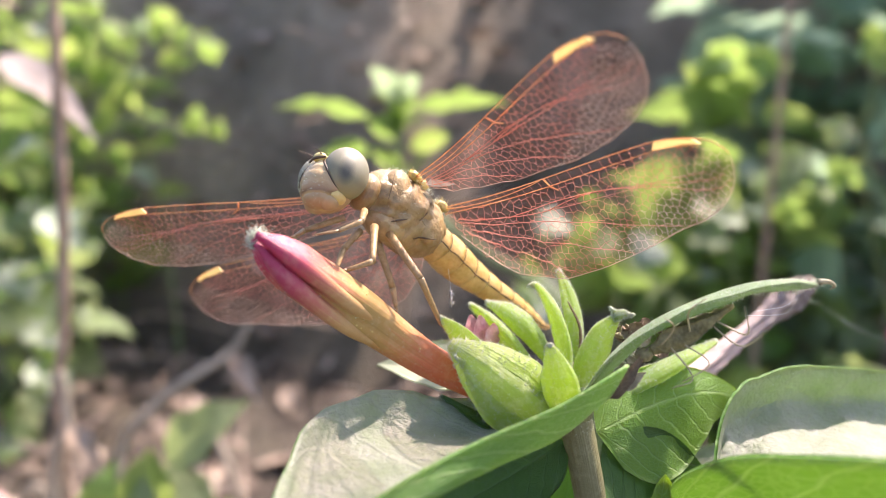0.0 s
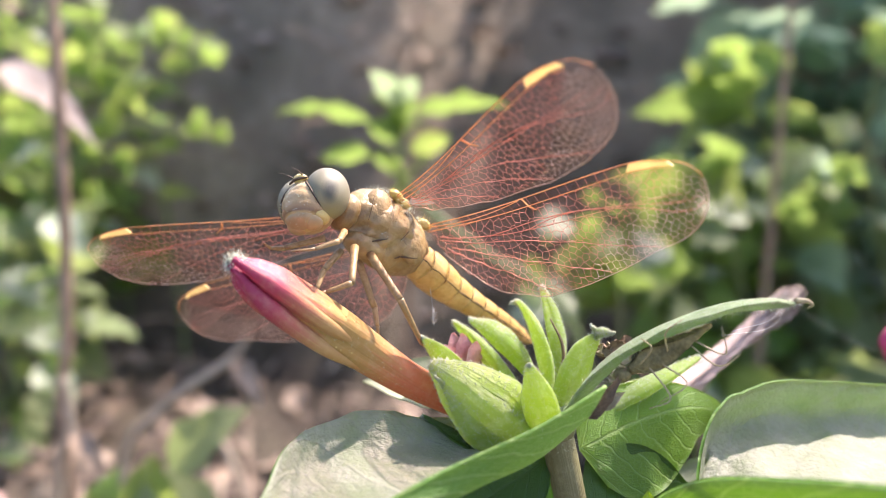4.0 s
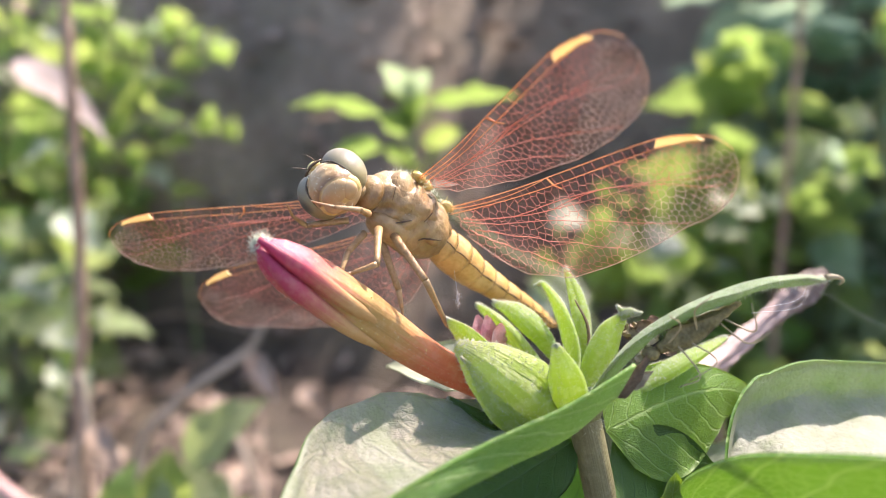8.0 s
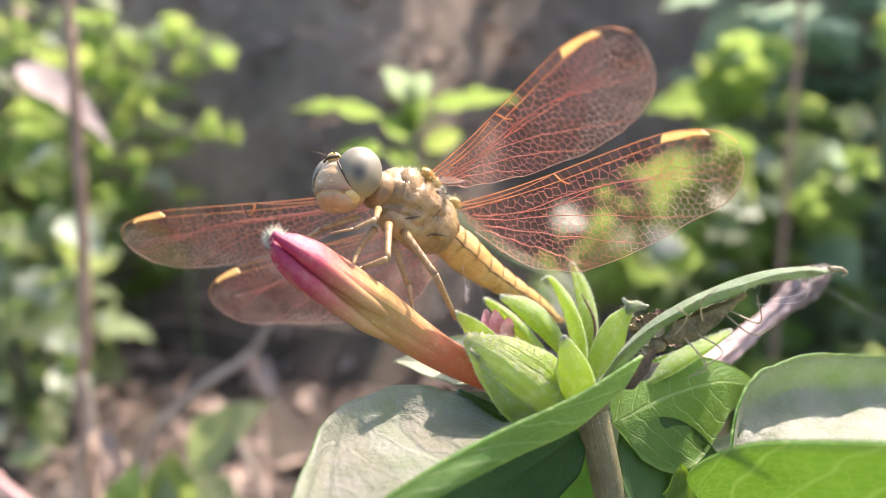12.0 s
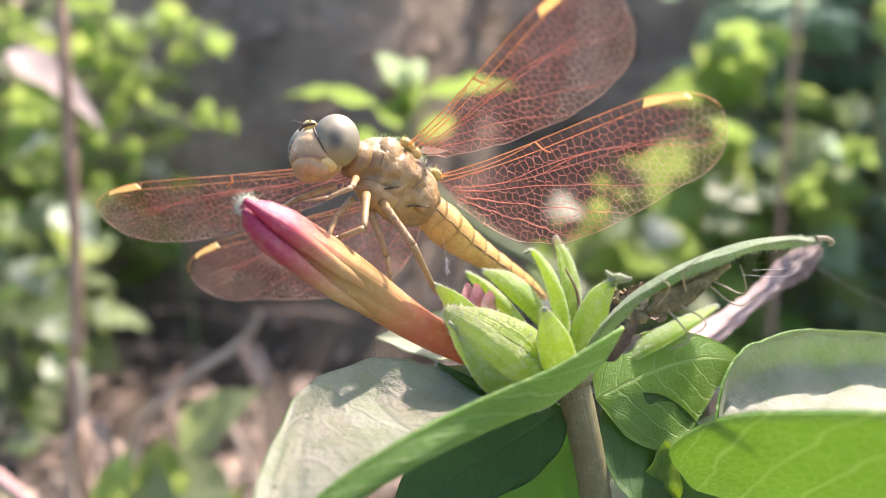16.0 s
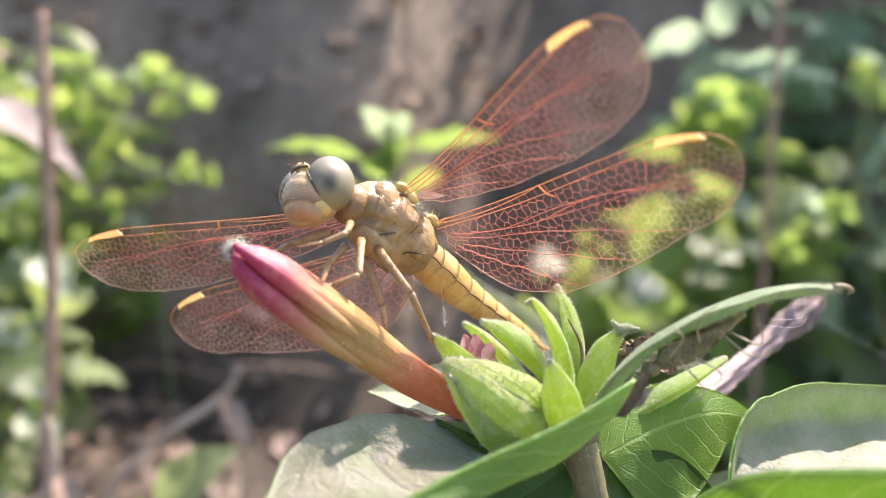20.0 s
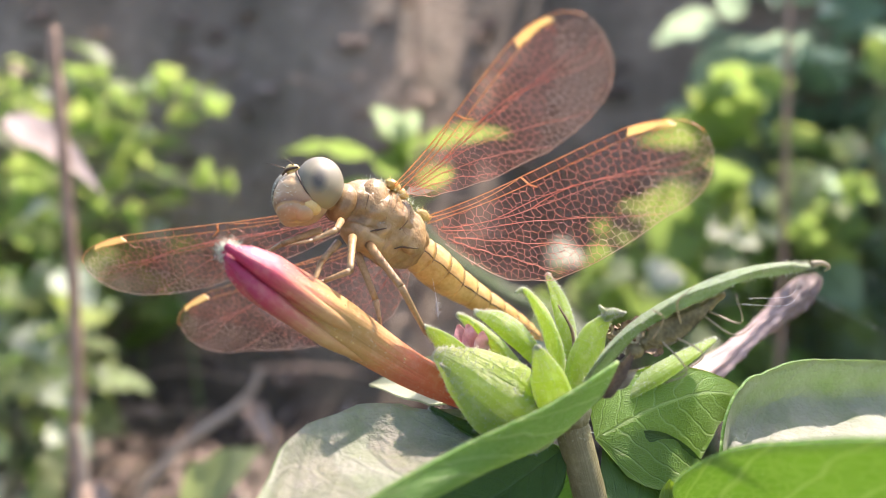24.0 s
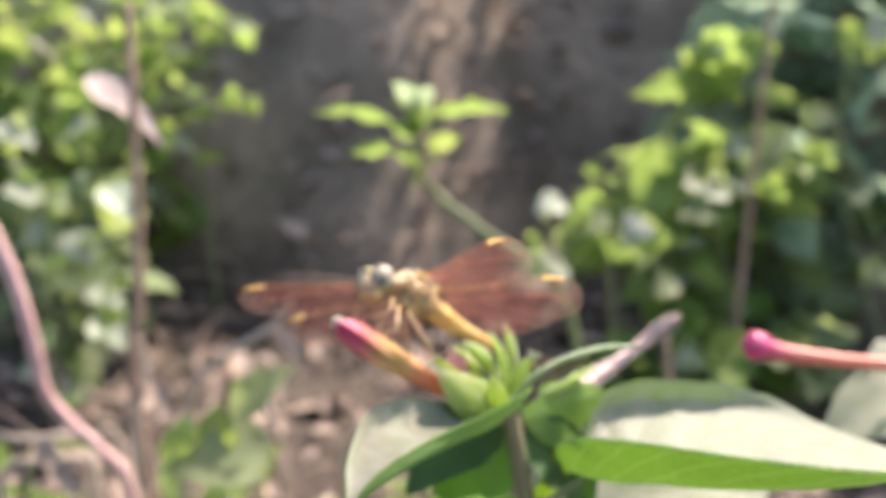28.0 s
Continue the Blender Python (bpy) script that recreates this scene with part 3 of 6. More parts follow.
def loft_leaf(near, valley, floor, rim, nu=44, thick=0.03, puff=0.0, seed=0, ragged=0.0):
    """A leaf hung on four curves that run from its stalk to its tip: the near margin, the midrib, the foot of the far rim and the far margin. The underside takes slot 1."""
    guides = [spline(g, nu) for g in (near, valley, floor, rim)]
    rng = np.random.RandomState(seed)
    jag = np.convolve(rng.normal(size=nu + 4), np.ones(5) / 5, "valid")
    spots = [(0.0, 0), *((k / 9, 0) for k in range(1, 9)), (1.0, 0), *((1 + k / 12, 0) for k in range(1, 12)), (2.0, 0), *((2 + k / 7, 0) for k in range(1, 7)), (3.0, 0)]
    ks = [k for k, _ in spots]
    top, uv = [], []
    for i in range(nu):
        q = np.array([g[i] for g in guides])
        q[3] = q[3] + (q[3] - q[2]) * ragged * jag[i]
        q = np.vstack([2 * q[0] - q[1], q, 2 * q[3] - q[2]])
        u = i / (nu - 1)
        for k in ks:
            j, w = min(int(k), 2), k - min(int(k), 2)
            a, b, c, d = q[j : j + 4]
            p = 0.5 * (2 * b + (c - a) * w + (2 * a - 5 * b + 4 * c - d) * w * w + (3 * b - 3 * c + d - a) * w**3)
            v = 0.5 * k if k < 1 else 0.5 + 0.5 * (k - 1) / 2
            quilt = puff * (math.sin(u * 46 - abs(v - 0.5) * 16) + 0.7 * math.sin(v * 60 + 5 * math.sin(u * 21))) * math.sin(math.pi * max(0.0, 2 * v - 1)) * math.sin(math.pi * min(1, u * 1.2 + 0.05))
            top.append(p + vec(0, 0, quilt))
            uv.append((u, v))
    top = np.array(top)
    k, c = len(ks), len(top)
    g = top.reshape(nu, k, 3)
    nor = np.cross(np.gradient(g, axis=1), np.gradient(g, axis=0)).reshape(-1, 3)
    nor /= np.linalg.norm(nor, axis=1)[:, None] + 1e-9
    if nor[(nu // 2) * k + 14][2] < 0:
        nor = -nor
    low = top - nor * thick
    q = [(i * k + j, i * k + j + 1, (i + 1) * k + j + 1, (i + 1) * k + j) for i in range(nu - 1) for j in range(k - 1)]
    first = np.cross(top[q[len(q) // 2][1]] - top[q[len(q) // 2][0]], top[q[len(q) // 2][3]] - top[q[len(q) // 2][0]])
    up = np.dot(first, nor[q[len(q) // 2][0]]) > 0
    faces = [f if up else f[::-1] for f in q] + [tuple(c + i for i in (f[::-1] if up else f)) for f in q]
    slots = [0] * len(q) + [1] * len(q)
    rim_ = [i * k for i in range(nu)] + [(nu - 1) * k + j for j in range(1, k)] + [i * k + k - 1 for i in range(nu - 2, -1, -1)] + [j for j in range(k - 2, 0, -1)]
    for a, b in zip(rim_, rim_[1:] + rim_[:1]):
        faces.append((a, b, c + b, c + a))
        slots.append(1)
    return np.vstack([top, low]), faces, uv + uv, slots


def hairs(points, normals, length, thick=0.0035, jitter=0.6, seed=0):
    """Fine hairs as thin three-sided spikes."""
    rng = np.random.RandomState(seed)
    verts, faces = [], []
    for p, nrm in zip(points, normals):
        d = unit(nrm + jitter * rng.normal(size=3)) * length * rng.uniform(0.5, 1.2)
        a = unit(np.cross(d, rng.normal(size=3))) * thick
        b = unit(np.cross(d, a)) * thick
        k = len(verts)
        verts += [p + a, p - 0.5 * a + 0.8 * b, p - 0.5 * a - 0.8 * b, p + d]
        faces += [(k, k + 1, k + 3), (k + 1, k + 2, k + 3), (k + 2, k, k + 3)]
    return np.array(verts), faces


def hair_on(geo, count, length, thick=0.0035, seed=0, jitter=0.5, span=(0, 1)):
    """Hairs on the faces of a shape, chosen at random between two shares of its length."""
    rng = np.random.RandomState(seed)
    v, f, uv = np.asarray(geo[0]), geo[1], geo[2]
    pick = [g for g in f if span[0] <= uv[g[0]][0] <= span[1]]
    ps, ns = [], []
    for g in (pick[i] for i in rng.randint(0, len(pick), count)):
        a, b, c = v[g[0]], v[g[1]], v[g[-1]]
        w = rng.dirichlet((1, 1, 1))
        ps.append(w[0] * a + w[1] * b + w[2] * c)
        ns.append(unit(np.cross(b - a, c - a)))
    return hairs(ps, ns, length, thick, jitter, seed)


# ---- ground ----
def ground_height(x, y):
    """Soil in centimetres: flat bed, a tall steep bank beyond it with hollows, then level land."""
    n = noise.noise(Vector((x * 0.03, y * 0.03, 0.0))) * 3.0 + noise.noise(Vector((x * 0.09, y * 0.09, 3.0))) * 2.8 + noise.noise(Vector((x * 0.4, y * 0.4, 7.0))) * 0.8
    edge = y + 0.10 * x - 82 + 16 * noise.noise(Vector((x * 0.035, 0.0, 9.0)))
    s = min(max(edge / 34.0, 0.0), 1.0)
    bank = (58 + 8 * noise.noise(Vector((x * 0.05, 2.0, 5.0)))) * s ** 1.15
    return n * min(1.0, 400 / (abs(x) + abs(y) + 1)) + bank


def make_ground():
    steps = [0.0]
    while steps[-1] < 3000:
        steps.append(steps[-1] + (2.2 if steps[-1] < 110 else 6 if steps[-1] < 200 else steps[-1] * 0.35))
    xs = [-v for v in steps[:0:-1]] + steps
    ys = [-v for v in steps[:0:-1] if v > 60 or round(v / 2.2) % 4 == 0] + [0.0] + steps[1:]
    verts = [(x * (1 if abs(x) < 200 else 3), y if abs(y) < 200 else y * 3, ground_height(x, y)) for y in ys for x in xs]
    k = len(xs)
    faces = [(j * k + i, j * k + i + 1, (j + 1) * k + i + 1, (j + 1) * k + i) for j in range(len(ys) - 1) for i in range(k - 1)]
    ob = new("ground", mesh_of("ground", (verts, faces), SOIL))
    tagged(ob, "bare brown garden soil rising into a shaded bank", "ground", kind="structure")


make_ground()


def clods():
    rng = np.random.RandomState(5)
    parts_ = []
    for _ in range(420):
        x, y = rng.uniform(-60, 60), rng.uniform(38, 125)
        r = rng.uniform(0.35, 1.9) * (0.7 + 0.5 * rng.rand())
        parts_.append(ball((x, y, ground_height(x, y) + 0.2 * r), vec(r, r * rng.uniform(0.4, 1), r * rng.uniform(0.3, 0.6)), 5, 7, rough=0.34, seed=rng.randint(9999)))
    g = join(*parts_)
    tagged(new("soil_clods", mesh_of("soil_clods", g, CLOD, smooth=False)), "loose dry clods and pebbles lying on the soil", "soil", kind="stuff")


clods()


def litter():
    rng = np.random.RandomState(8)
    pieces = []
    for _ in range(420):
        x, y = rng.uniform(-55, 45), rng.uniform(36, 110)
        z = ground_height(x, y) + 0.5
        a, l = rng.uniform(0, 6.28), rng.uniform(1.5, 4.5)
        d = vec(math.cos(a), math.sin(a), rng.uniform(-0.1, 0.4)) * l
        p = vec(x, y, z)
        pieces.append(blade([p, p + d * 0.5 + vec(0, 0, 0.4), p + d], (0.2 * rng.normal(), 0.2 * rng.normal(), 1), (l * 0.22, l * 0.25), (15, 25), 7, 2, thick=0.05, wave=0.25, seed=rng.randint(999)))
    for _ in range(260):
        x, y = rng.uniform(-60, 40), rng.uniform(34, 100)
        z = ground_height(x, y) + 0.3
        a, l = rng.uniform(0, 6.28), rng.uniform(4, 14)
        d = vec(math.cos(a), math.sin(a), rng.uniform(0, 0.35)) * l
        p = vec(x, y, z)
        pieces.append(tube([p, p + d * 0.5 + vec(0, 0, 0.5), p + d], (0.16, 0.12, 0.06), 6, 5))
    tagged(new("leaf_litter", mesh_of("leaf_litter", join(*pieces), [LITTER, LITTER])), "curled dead leaves and dry twigs strewn over soil", "leaf litter", kind="stuff")


litter()


# ---- dragonfly (own frame: x to its right, y ahead, z to its back) ----
FLY_AT = (-0.64, 9.97, 33.61)
FLY_X, FLY_Y, FLY_Z = vec(-0.785, 0.505, -0.366), vec(-0.608, -0.518, 0.602), vec(0.104, 0.690, 0.709)
FLY_Y = unit(FLY_Y - FLY_X * np.dot(FLY_X, FLY_Y) / np.dot(FLY_X, FLY_X))
FLY_X = unit(FLY_X)
FLY_Z = np.cross(FLY_X, FLY_Y)
NECK = (0.0, 0.72, -0.16)


def wing_outline(kind):
    """Length, nodus, spot, and lower edge as (share of length, chord) for the fore and the hind wing."""
    if kind == "fore":
        return 3.66, 1.74, 3.02, ([0, 0.02, 0.1, 0.35, 0.6, 0.75, 0.86, 0.94, 0.985, 1.0], [0.10, 0.22, 0.40, 0.68, 0.86, 0.89, 0.84, 0.67, 0.49, 0.25])
    return 3.70, 1.66, 3.08, ([0, 0.02, 0.08, 0.18, 0.33, 0.5, 0.7, 0.85, 0.95, 0.985, 1.0], [0.12, 0.34, 0.72, 1.02, 1.18, 1.13, 0.98, 0.82, 0.60, 0.45, 0.26])


def cell_walls(inside, length, width, gap, rng):
    """The walls between evenly spread cells of a wing, as pairs of points; gap(s, c): how wide a cell is there."""
    pts = []
    for _ in range(9000):
        p = np.array((rng.uniform(-0.1, length + 0.1), rng.uniform(-0.05, width + 0.1)))
        near = 0.80 * gap(*p)
        if not pts or np.min(np.sum((np.array(pts) - p) ** 2, axis=1)) > near * near:
            pts.append(p)
    pts = np.array(pts)
    probe = np.array([(s, c) for s in np.arange(-0.1, length + 0.1, 0.022) for c in np.arange(-0.05, width + 0.1, 0.022)])
    for _ in range(2):
        own = np.concatenate([np.argmin(((part_[:, None] - pts[None]) ** 2).sum(-1), axis=1) for part_ in np.array_split(probe, 12)])
        count = np.bincount(own, minlength=len(pts))
        mean = np.stack([np.bincount(own, probe[:, k], len(pts)) for k in (0, 1)], 1) / np.maximum(count, 1)[:, None]
        pts = np.where(count[:, None] > 0, mean, pts)
    made = geometry.delaunay_2d_cdt([Vector(p) for p in pts], [], [], 0, 1e-6)
    where, tris = np.array([tuple(v) for v in made[0]]), made[2]
    hubs, sides = [], {}
    for k, (i, j, m) in enumerate(tris):
        a, b, c = where[i], where[j], where[m]
        d = 2 * (a[0] * (b[1] - c[1]) + b[0] * (c[1] - a[1]) + c[0] * (a[1] - b[1])) + 1e-12
        hubs.append(np.array(((a @ a * (b[1] - c[1]) + b @ b * (c[1] - a[1]) + c @ c * (a[1] - b[1])) / d, (a @ a * (c[0] - b[0]) + b @ b * (a[0] - c[0]) + c @ c * (b[0] - a[0])) / d)))
        for e in ((i, j), (j, m), (m, i)):
            sides.setdefault(tuple(sorted(e)), []).append(k)
    walls = []
    for pair in sides.values():
        if len(pair) < 2:
            continue
        p, q = hubs[pair[0]], hubs[pair[1]]
        a, b = inside(*p), inside(*q)
        if not a and not b:
            continue
        if a != b:
            x, y = (p, q) if a else (q, p)
            lo, hi = 0.0, 1.0
            for _ in range(7):
                m = (lo + hi) / 2
                lo, hi = (m, hi) if inside(*(x + (y - x) * m)) else (lo, m)
            p, q = x, x + (y - x) * lo
        if np.hypot(*(p - q)) > 0.008:
            walls.append((p, q))
    return walls


def make_wing(kind, side, fly):
    length, nodus, spot, (xs, cs) = wing_outline(kind)
    if kind == "fore":
        base, run, tilt = vec(0.27, 0.10, 0.30), unit(vec(0.89, 0.43, -0.11)), 22.0
    else:
        base, run, tilt = vec(0.16, -0.52, 0.27), unit(vec(0.98, 0.17, -0.12)), 35.0
    c0 = unit(vec(0, -1, 0) - run * np.dot(vec(0, -1, 0), run))
    c1 = np.cross(run, c0)
    chord = c0 * math.cos(radians(tilt)) + c1 * math.sin(radians(tilt))
    out = unit(np.cross(run, chord))
    flip = vec(side, 1, 1)
    rng = np.random.RandomState(3 if kind == "fore" else 4)

    def rounding(u):
        return 1 - math.sqrt(max(0.0, 1 - max(0.0, (u - 0.80) / 0.20) ** 2))

    def low(s):
        u = s / length
        c = float(np.interp(min(u, 0.80), xs, cs))
        return c + (0.32 - c) * rounding(u)

    def lead(s):
        u = s / length
        dip = 0.02 * math.sin(u * 6.0)
        return dip + 0.30 * rounding(u)

    def put(s, c, lift=0.0):
        ripple = 0.018 * math.sin(c * 38.0) * (1 - s / length * 0.7) + 0.04 * math.sin(math.pi * min(1, s / length)) - 0.03 * (c / 0.8) ** 2
        return (base + run * s + chord * c + out * (ripple + lift)) * flip

    holder = part("wing", membrane(put, lead, low, length), MEMBRANE, fly, "clear %swing skin tinted reddish amber" % kind)
    thin, pale, bold, gold, margin = [], [], [], [], []

    def strand(store, pts, r):
        store.append(tube([put(s, c) for s, c in pts], r, seg=4, straight=True))

    n = 34
    ss = [length * math.sin(0.5 * math.pi * i / (n - 1)) ** 1.2 for i in range(n)]
    strand(gold, [(s, lead(s)) for s in ss], [0.0078, 0.0064, 0.0046])
    strand(margin, [(s, max(lead(s), low(s))) for s in ss[1:]], [0.0045, 0.004])
    sc = [s for s in ss if s <= nodus]
    strand(gold, [(s, lead(s) + 0.055 * math.sin(math.pi * min(1, (s + 0.15) / (nodus + 0.15)) * 0.98)) for s in sc], [0.007, 0.0055])
    strand(gold, [(s, lead(s) + 0.085 + 0.015 * math.sin(s)) for s in ss if s < length * 0.95], [0.0068, 0.005, 0.0038])
    strand(gold, [(nodus, lead(nodus)), (nodus + 0.03, lead(nodus) + 0.10), (nodus + 0.12, lead(nodus) + 0.16)], [0.014, 0.012, 0.008])
    for k, (s0, f0, s1, f1) in enumerate([(0.05, 0.2, 0.93, 0.42), (0.05, 0.3, 0.80, 0.98), (0.08, 0.4, 0.62, 0.99), (0.25, 0.22, 0.97, 0.62), (0.05, 0.55, 0.40, 0.99), (0.42, 0.24, 0.98, 0.85)]):
        pts = []
        for i in range(18):
            u = i / 17
            s = length * (s0 + (s1 - s0) * u)
            f = f0 + (f1 - f0) * (u**1.9) - 0.10 * math.sin(math.pi * u) * (k % 2)
            pts.append((s, lead(s) + 0.085 + (low(s) - lead(s) - 0.085) * f))
        strand(bold, pts, [0.0066, 0.0048, 0.003])
    # ladder of cross veins along the leading edge
    s = 0.18
    while s < length * 0.93:
        if not spot - 0.05 < s < spot + 0.38:
            strand(thin, [(s, lead(s)), (s + 0.015, lead(s) + 0.09)], [0.0034, 0.0034])
        s += rng.uniform(0.11, 0.16)
    # net of many-sided cells, finer towards the lower edge and the tip
    def inside(s, c):
        return 0.05 < s < length and lead(s) + 0.095 < c < low(s)

    for p, q in cell_walls(inside, length, 1.2, lambda s, c: (0.112 if kind == "fore" else 0.118) - 0.044 * s / length - 0.018 * min(1.0, c / 0.8), rng):
        u, v = p[0] / length, p[1] / low(p[0])
        (pale if u + 0.55 * v > 1.05 else thin).append(rod(put(*p), put(*q), 0.0040 - 0.0017 * min(1.0, 0.7 * u + 0.5 * v)))
    part("vein_net", join(*thin), VEIN, holder, "fine red net of cross veins")
    part("vein_net", join(*pale), VEINTAN, holder, "finer tan net of veins towards the tip")
    part("edge_vein", margin[0], VEINTAN, holder, "thin pale rear edge of the wing")
    for g in bold:
        part("long_vein", g, VEIN, holder, "stronger red lengthwise vein")
    for g in gold:
        part("edge_vein", g, VEINGOLD, holder, "orange vein along the leading edge")
    a, b = spot - 0.02, spot + 0.36
    strip = [(x, lead(x) + y) for x in np.linspace(a, b, 8) for y in (0.006, 0.072)]
    strip = [(x + (0.05 if y > 0.03 + lead(x) else 0.0) * (1 if k > 7 else -1), y) for k, (x, y) in enumerate(strip)]
    m = len(strip)
    skin = [put(x, y, z) for z in (0.012, -0.012) for x, y in strip]
    tiles = [(i, i + 2, i + 3, i + 1) for i in range(0, m - 2, 2)]
    edge = [*range(0, m, 2), *range(m - 1, 0, -2)]
    part("wing_spot", (skin, tiles + [tuple(m + i for i in f[::-1]) for f in tiles] + [(i, j, m + j, m + i) for i, j in zip(edge, edge[1:] + edge[:1])]), STIGMA, holder, "pale yellow spot near the wing tip", smooth=False)
    return holder


def rod(p, q, r):
    d = unit(q - p)
    a = unit(np.cross(d, vec(0.3, 0.2, 0.9)))
    b = np.cross(d, a)
    v = [x + r * (math.cos(w) * a + math.sin(w) * b) for x in (p, q) for w in (0, 2.094, 4.189)]
    return np.array(v), [(0, 1, 4, 3), (1, 2, 5, 4), (2, 0, 3, 5)]


def membrane(put, lead, low, length):
    verts, uv, nu, nv = [], [], 40, 14
    for i in range(nu):
        s = length * (0.005 + 0.995 * math.sin(0.5 * math.pi * i / (nu - 1)))
        a, b = lead(s), max(low(s), lead(s) + 0.002)
        for j in range(nv):
            verts.append(put(s, a + (b - a) * j / (nv - 1)))
            uv.append((i / (nu - 1), j / (nv - 1)))
    return np.array(verts), [(i * nv + j, i * nv + j + 1, (i + 1) * nv + j + 1, (i + 1) * nv + j) for i in range(nu - 1) for j in range(nv - 1)], uv


def spines(path, count, length, seed):
    rng = np.random.RandomState(seed)
    p = spline(path, 40)
    pick = rng.randint(8, 38, count)
    return hairs([p[i] for i in pick], [rng.normal(size=3) for _ in pick], length, 0.005, 0.2, seed)


SHINS = {}


def make_leg(name, points, fly, seed, r=0.035, label=""):
    leg = part(name, tube(points[:2], (r * 1.35, r * 1.1, r), 6, 8), LEG, fly, label, pivot=points[0])
    claws = hairs([vec(*points[-1])] * 2, [vec(*points[-1]) - vec(*points[-2]), vec(0, 0.3, -0.4)], 0.06, 0.008, 0.6, seed)
    shin = part("shin", join(tube(points[1:3], (r, r * 0.8, r * 0.62), 6, 8), tube(points[2:], (r * 0.62, r * 0.45, r * 0.3), 6, 6), spines(points[1:3], 16, 0.055, seed + 50), claws), LEG, leg, "spiny shin and foot", pivot=points[1])
    part("leg_spines", spines(points[:2], 12, 0.05, seed), SEAM, leg, "short dark spines")
    SHINS[leg.name] = shin
    return leg


def make_fly():
    fly = thing("dragonfly", FLY_AT, "golden tan dragonfly with red-veined amber wings perched on a bud", "dragonfly", turn=[FLY_X, FLY_Y, FLY_Z])
    # thorax: a boxy body, lobes on its flanks, dark seams
    def boxy(d):
        k = 1.0 + 0.06 * math.cos(4 * math.atan2(d[2], d[0])) * (1 - d[1] ** 2) - 0.06 * d[1]
        run = d[1] + 0.35 * d[2]
        for at, deep, wide in ((-0.62, 0.11, 0.06), (-0.20, 0.13, 0.055), (0.16, 0.12, 0.055), (0.52, 0.10, 0.055)):
            k -= deep * math.exp(-(((run - at) / wide) ** 2)) * min(1.0, 2.0 * abs(d[0]))
        k -= 0.06 * math.exp(-(((d[2] + 0.38 + 0.25 * d[1]) / 0.08) ** 2)) * min(1.0, 2.0 * abs(d[0]))
        return k + 0.02 * noise.noise(Vector(d) * 5) - 0.06 * max(0.0, 0.5 - abs(noise.noise(Vector(d) * 5 + Vector((3, 1, 2)))) * 4)

    shell = ball((0, -0.03, -0.03), vec(0.36, 0.66, 0.42), 40, 56, axes=None, squash=boxy)
    plates = [shell]
    thorax = part("thorax", shell, TAN, fly, "tan thorax with creased flanks")
    part("collar", ball((0, 0.56, -0.10), vec(0.21, 0.15, 0.22), 10, 16), TAN, fly, "narrow tan collar behind the head")
    part("breast", ball((0, 0.14, -0.33), vec(0.19, 0.34, 0.15), 10, 14), TAN, fly)
    for sx in (-1, 1):
        for k, (y, z, ry, rz, tilt) in enumerate([(0.25, 0.05, 0.19, 0.25, 10), (0.02, -0.02, 0.16, 0.22, 24), (-0.28, -0.09, 0.22, 0.28, 30)]):
            c, s = math.cos(radians(tilt)), math.sin(radians(tilt))
            ax = [(1, 0, 0), (0, c, -s), (0, s, c)]
            plates.append(ball((sx * (0.185, 0.225, 0.235)[k], y, z), vec(0.128, ry, rz), 20, 26, axes=ax, squash=lambda d: 1 + 0.05 * noise.noise(Vector(d) * 3 + Vector((k, 0, 0))) - 0.06 * abs(noise.noise(Vector(d) * 4 + Vector((0, k, 5)))) ** 0.5 - 0.04 * math.exp(-(((d[1] - 0.1) / 0.12) ** 2))))
            part("flank_plate", plates[-1], TAN, fly, "swollen pale tan flank plate")
    skin = join(*plates)[0]

    def on_skin(pts):
        """The points laid on the thorax, each pushed out to the skin that stands proudest near it."""
        out = []
        for p in spline(pts, 12):
            near = skin[np.argsort(np.linalg.norm(skin - p, axis=1))[:14]]
            reach = np.linalg.norm(near[:, [0, 2]], axis=1)
            way = np.hypot(p[0], p[2])
            out.append(vec(p[0], 0, p[2]) / way * (0.5 * reach.mean() + 0.5 * reach.max()) + vec(0, p[1], 0))
        return out

    for sx in (-1, 1):
        part("flank_seam", tube(on_skin([(sx * 0.335, -0.14, 0.22), (sx * 0.375, -0.12, 0.0), (sx * 0.33, -0.06, -0.22)]), (0.004, 0.010, 0.004), seg=5, straight=True), CREASE, thorax)
        part("flank_seam", tube(on_skin([(sx * 0.30, -0.35, -0.26), (sx * 0.27, -0.22, -0.33), (sx * 0.20, -0.12, -0.38)]), (0.005, 0.012, 0.005), seg=5, straight=True), SEAM, thorax)
        part("flank_seam", tube(on_skin([(sx * 0.29, 0.10, -0.27), (sx * 0.24, 0.18, -0.33), (sx * 0.18, 0.24, -0.36)]), (0.005, 0.012, 0.005), seg=5, straight=True), SEAM, thorax)
        for pts in ([(sx * 0.315, 0.13, 0.20), (sx * 0.335, 0.13, 0.02), (sx * 0.30, 0.15, -0.18)], [(sx * 0.28, 0.42, 0.16), (sx * 0.30, 0.42, 0.0), (sx * 0.27, 0.40, -0.2)], [(sx * 0.33, -0.02, 0.16), (sx * 0.345, -0.10, 0.05), (sx * 0.34, -0.16, -0.06)], [(sx * 0.20, 0.30, 0.34), (sx * 0.26, 0.10, 0.33), (sx * 0.24, -0.10, 0.34)]):
            part("flank_seam", tube(on_skin(pts), (0.002, 0.005, 0.002), seg=5, straight=True), CREASE, thorax)
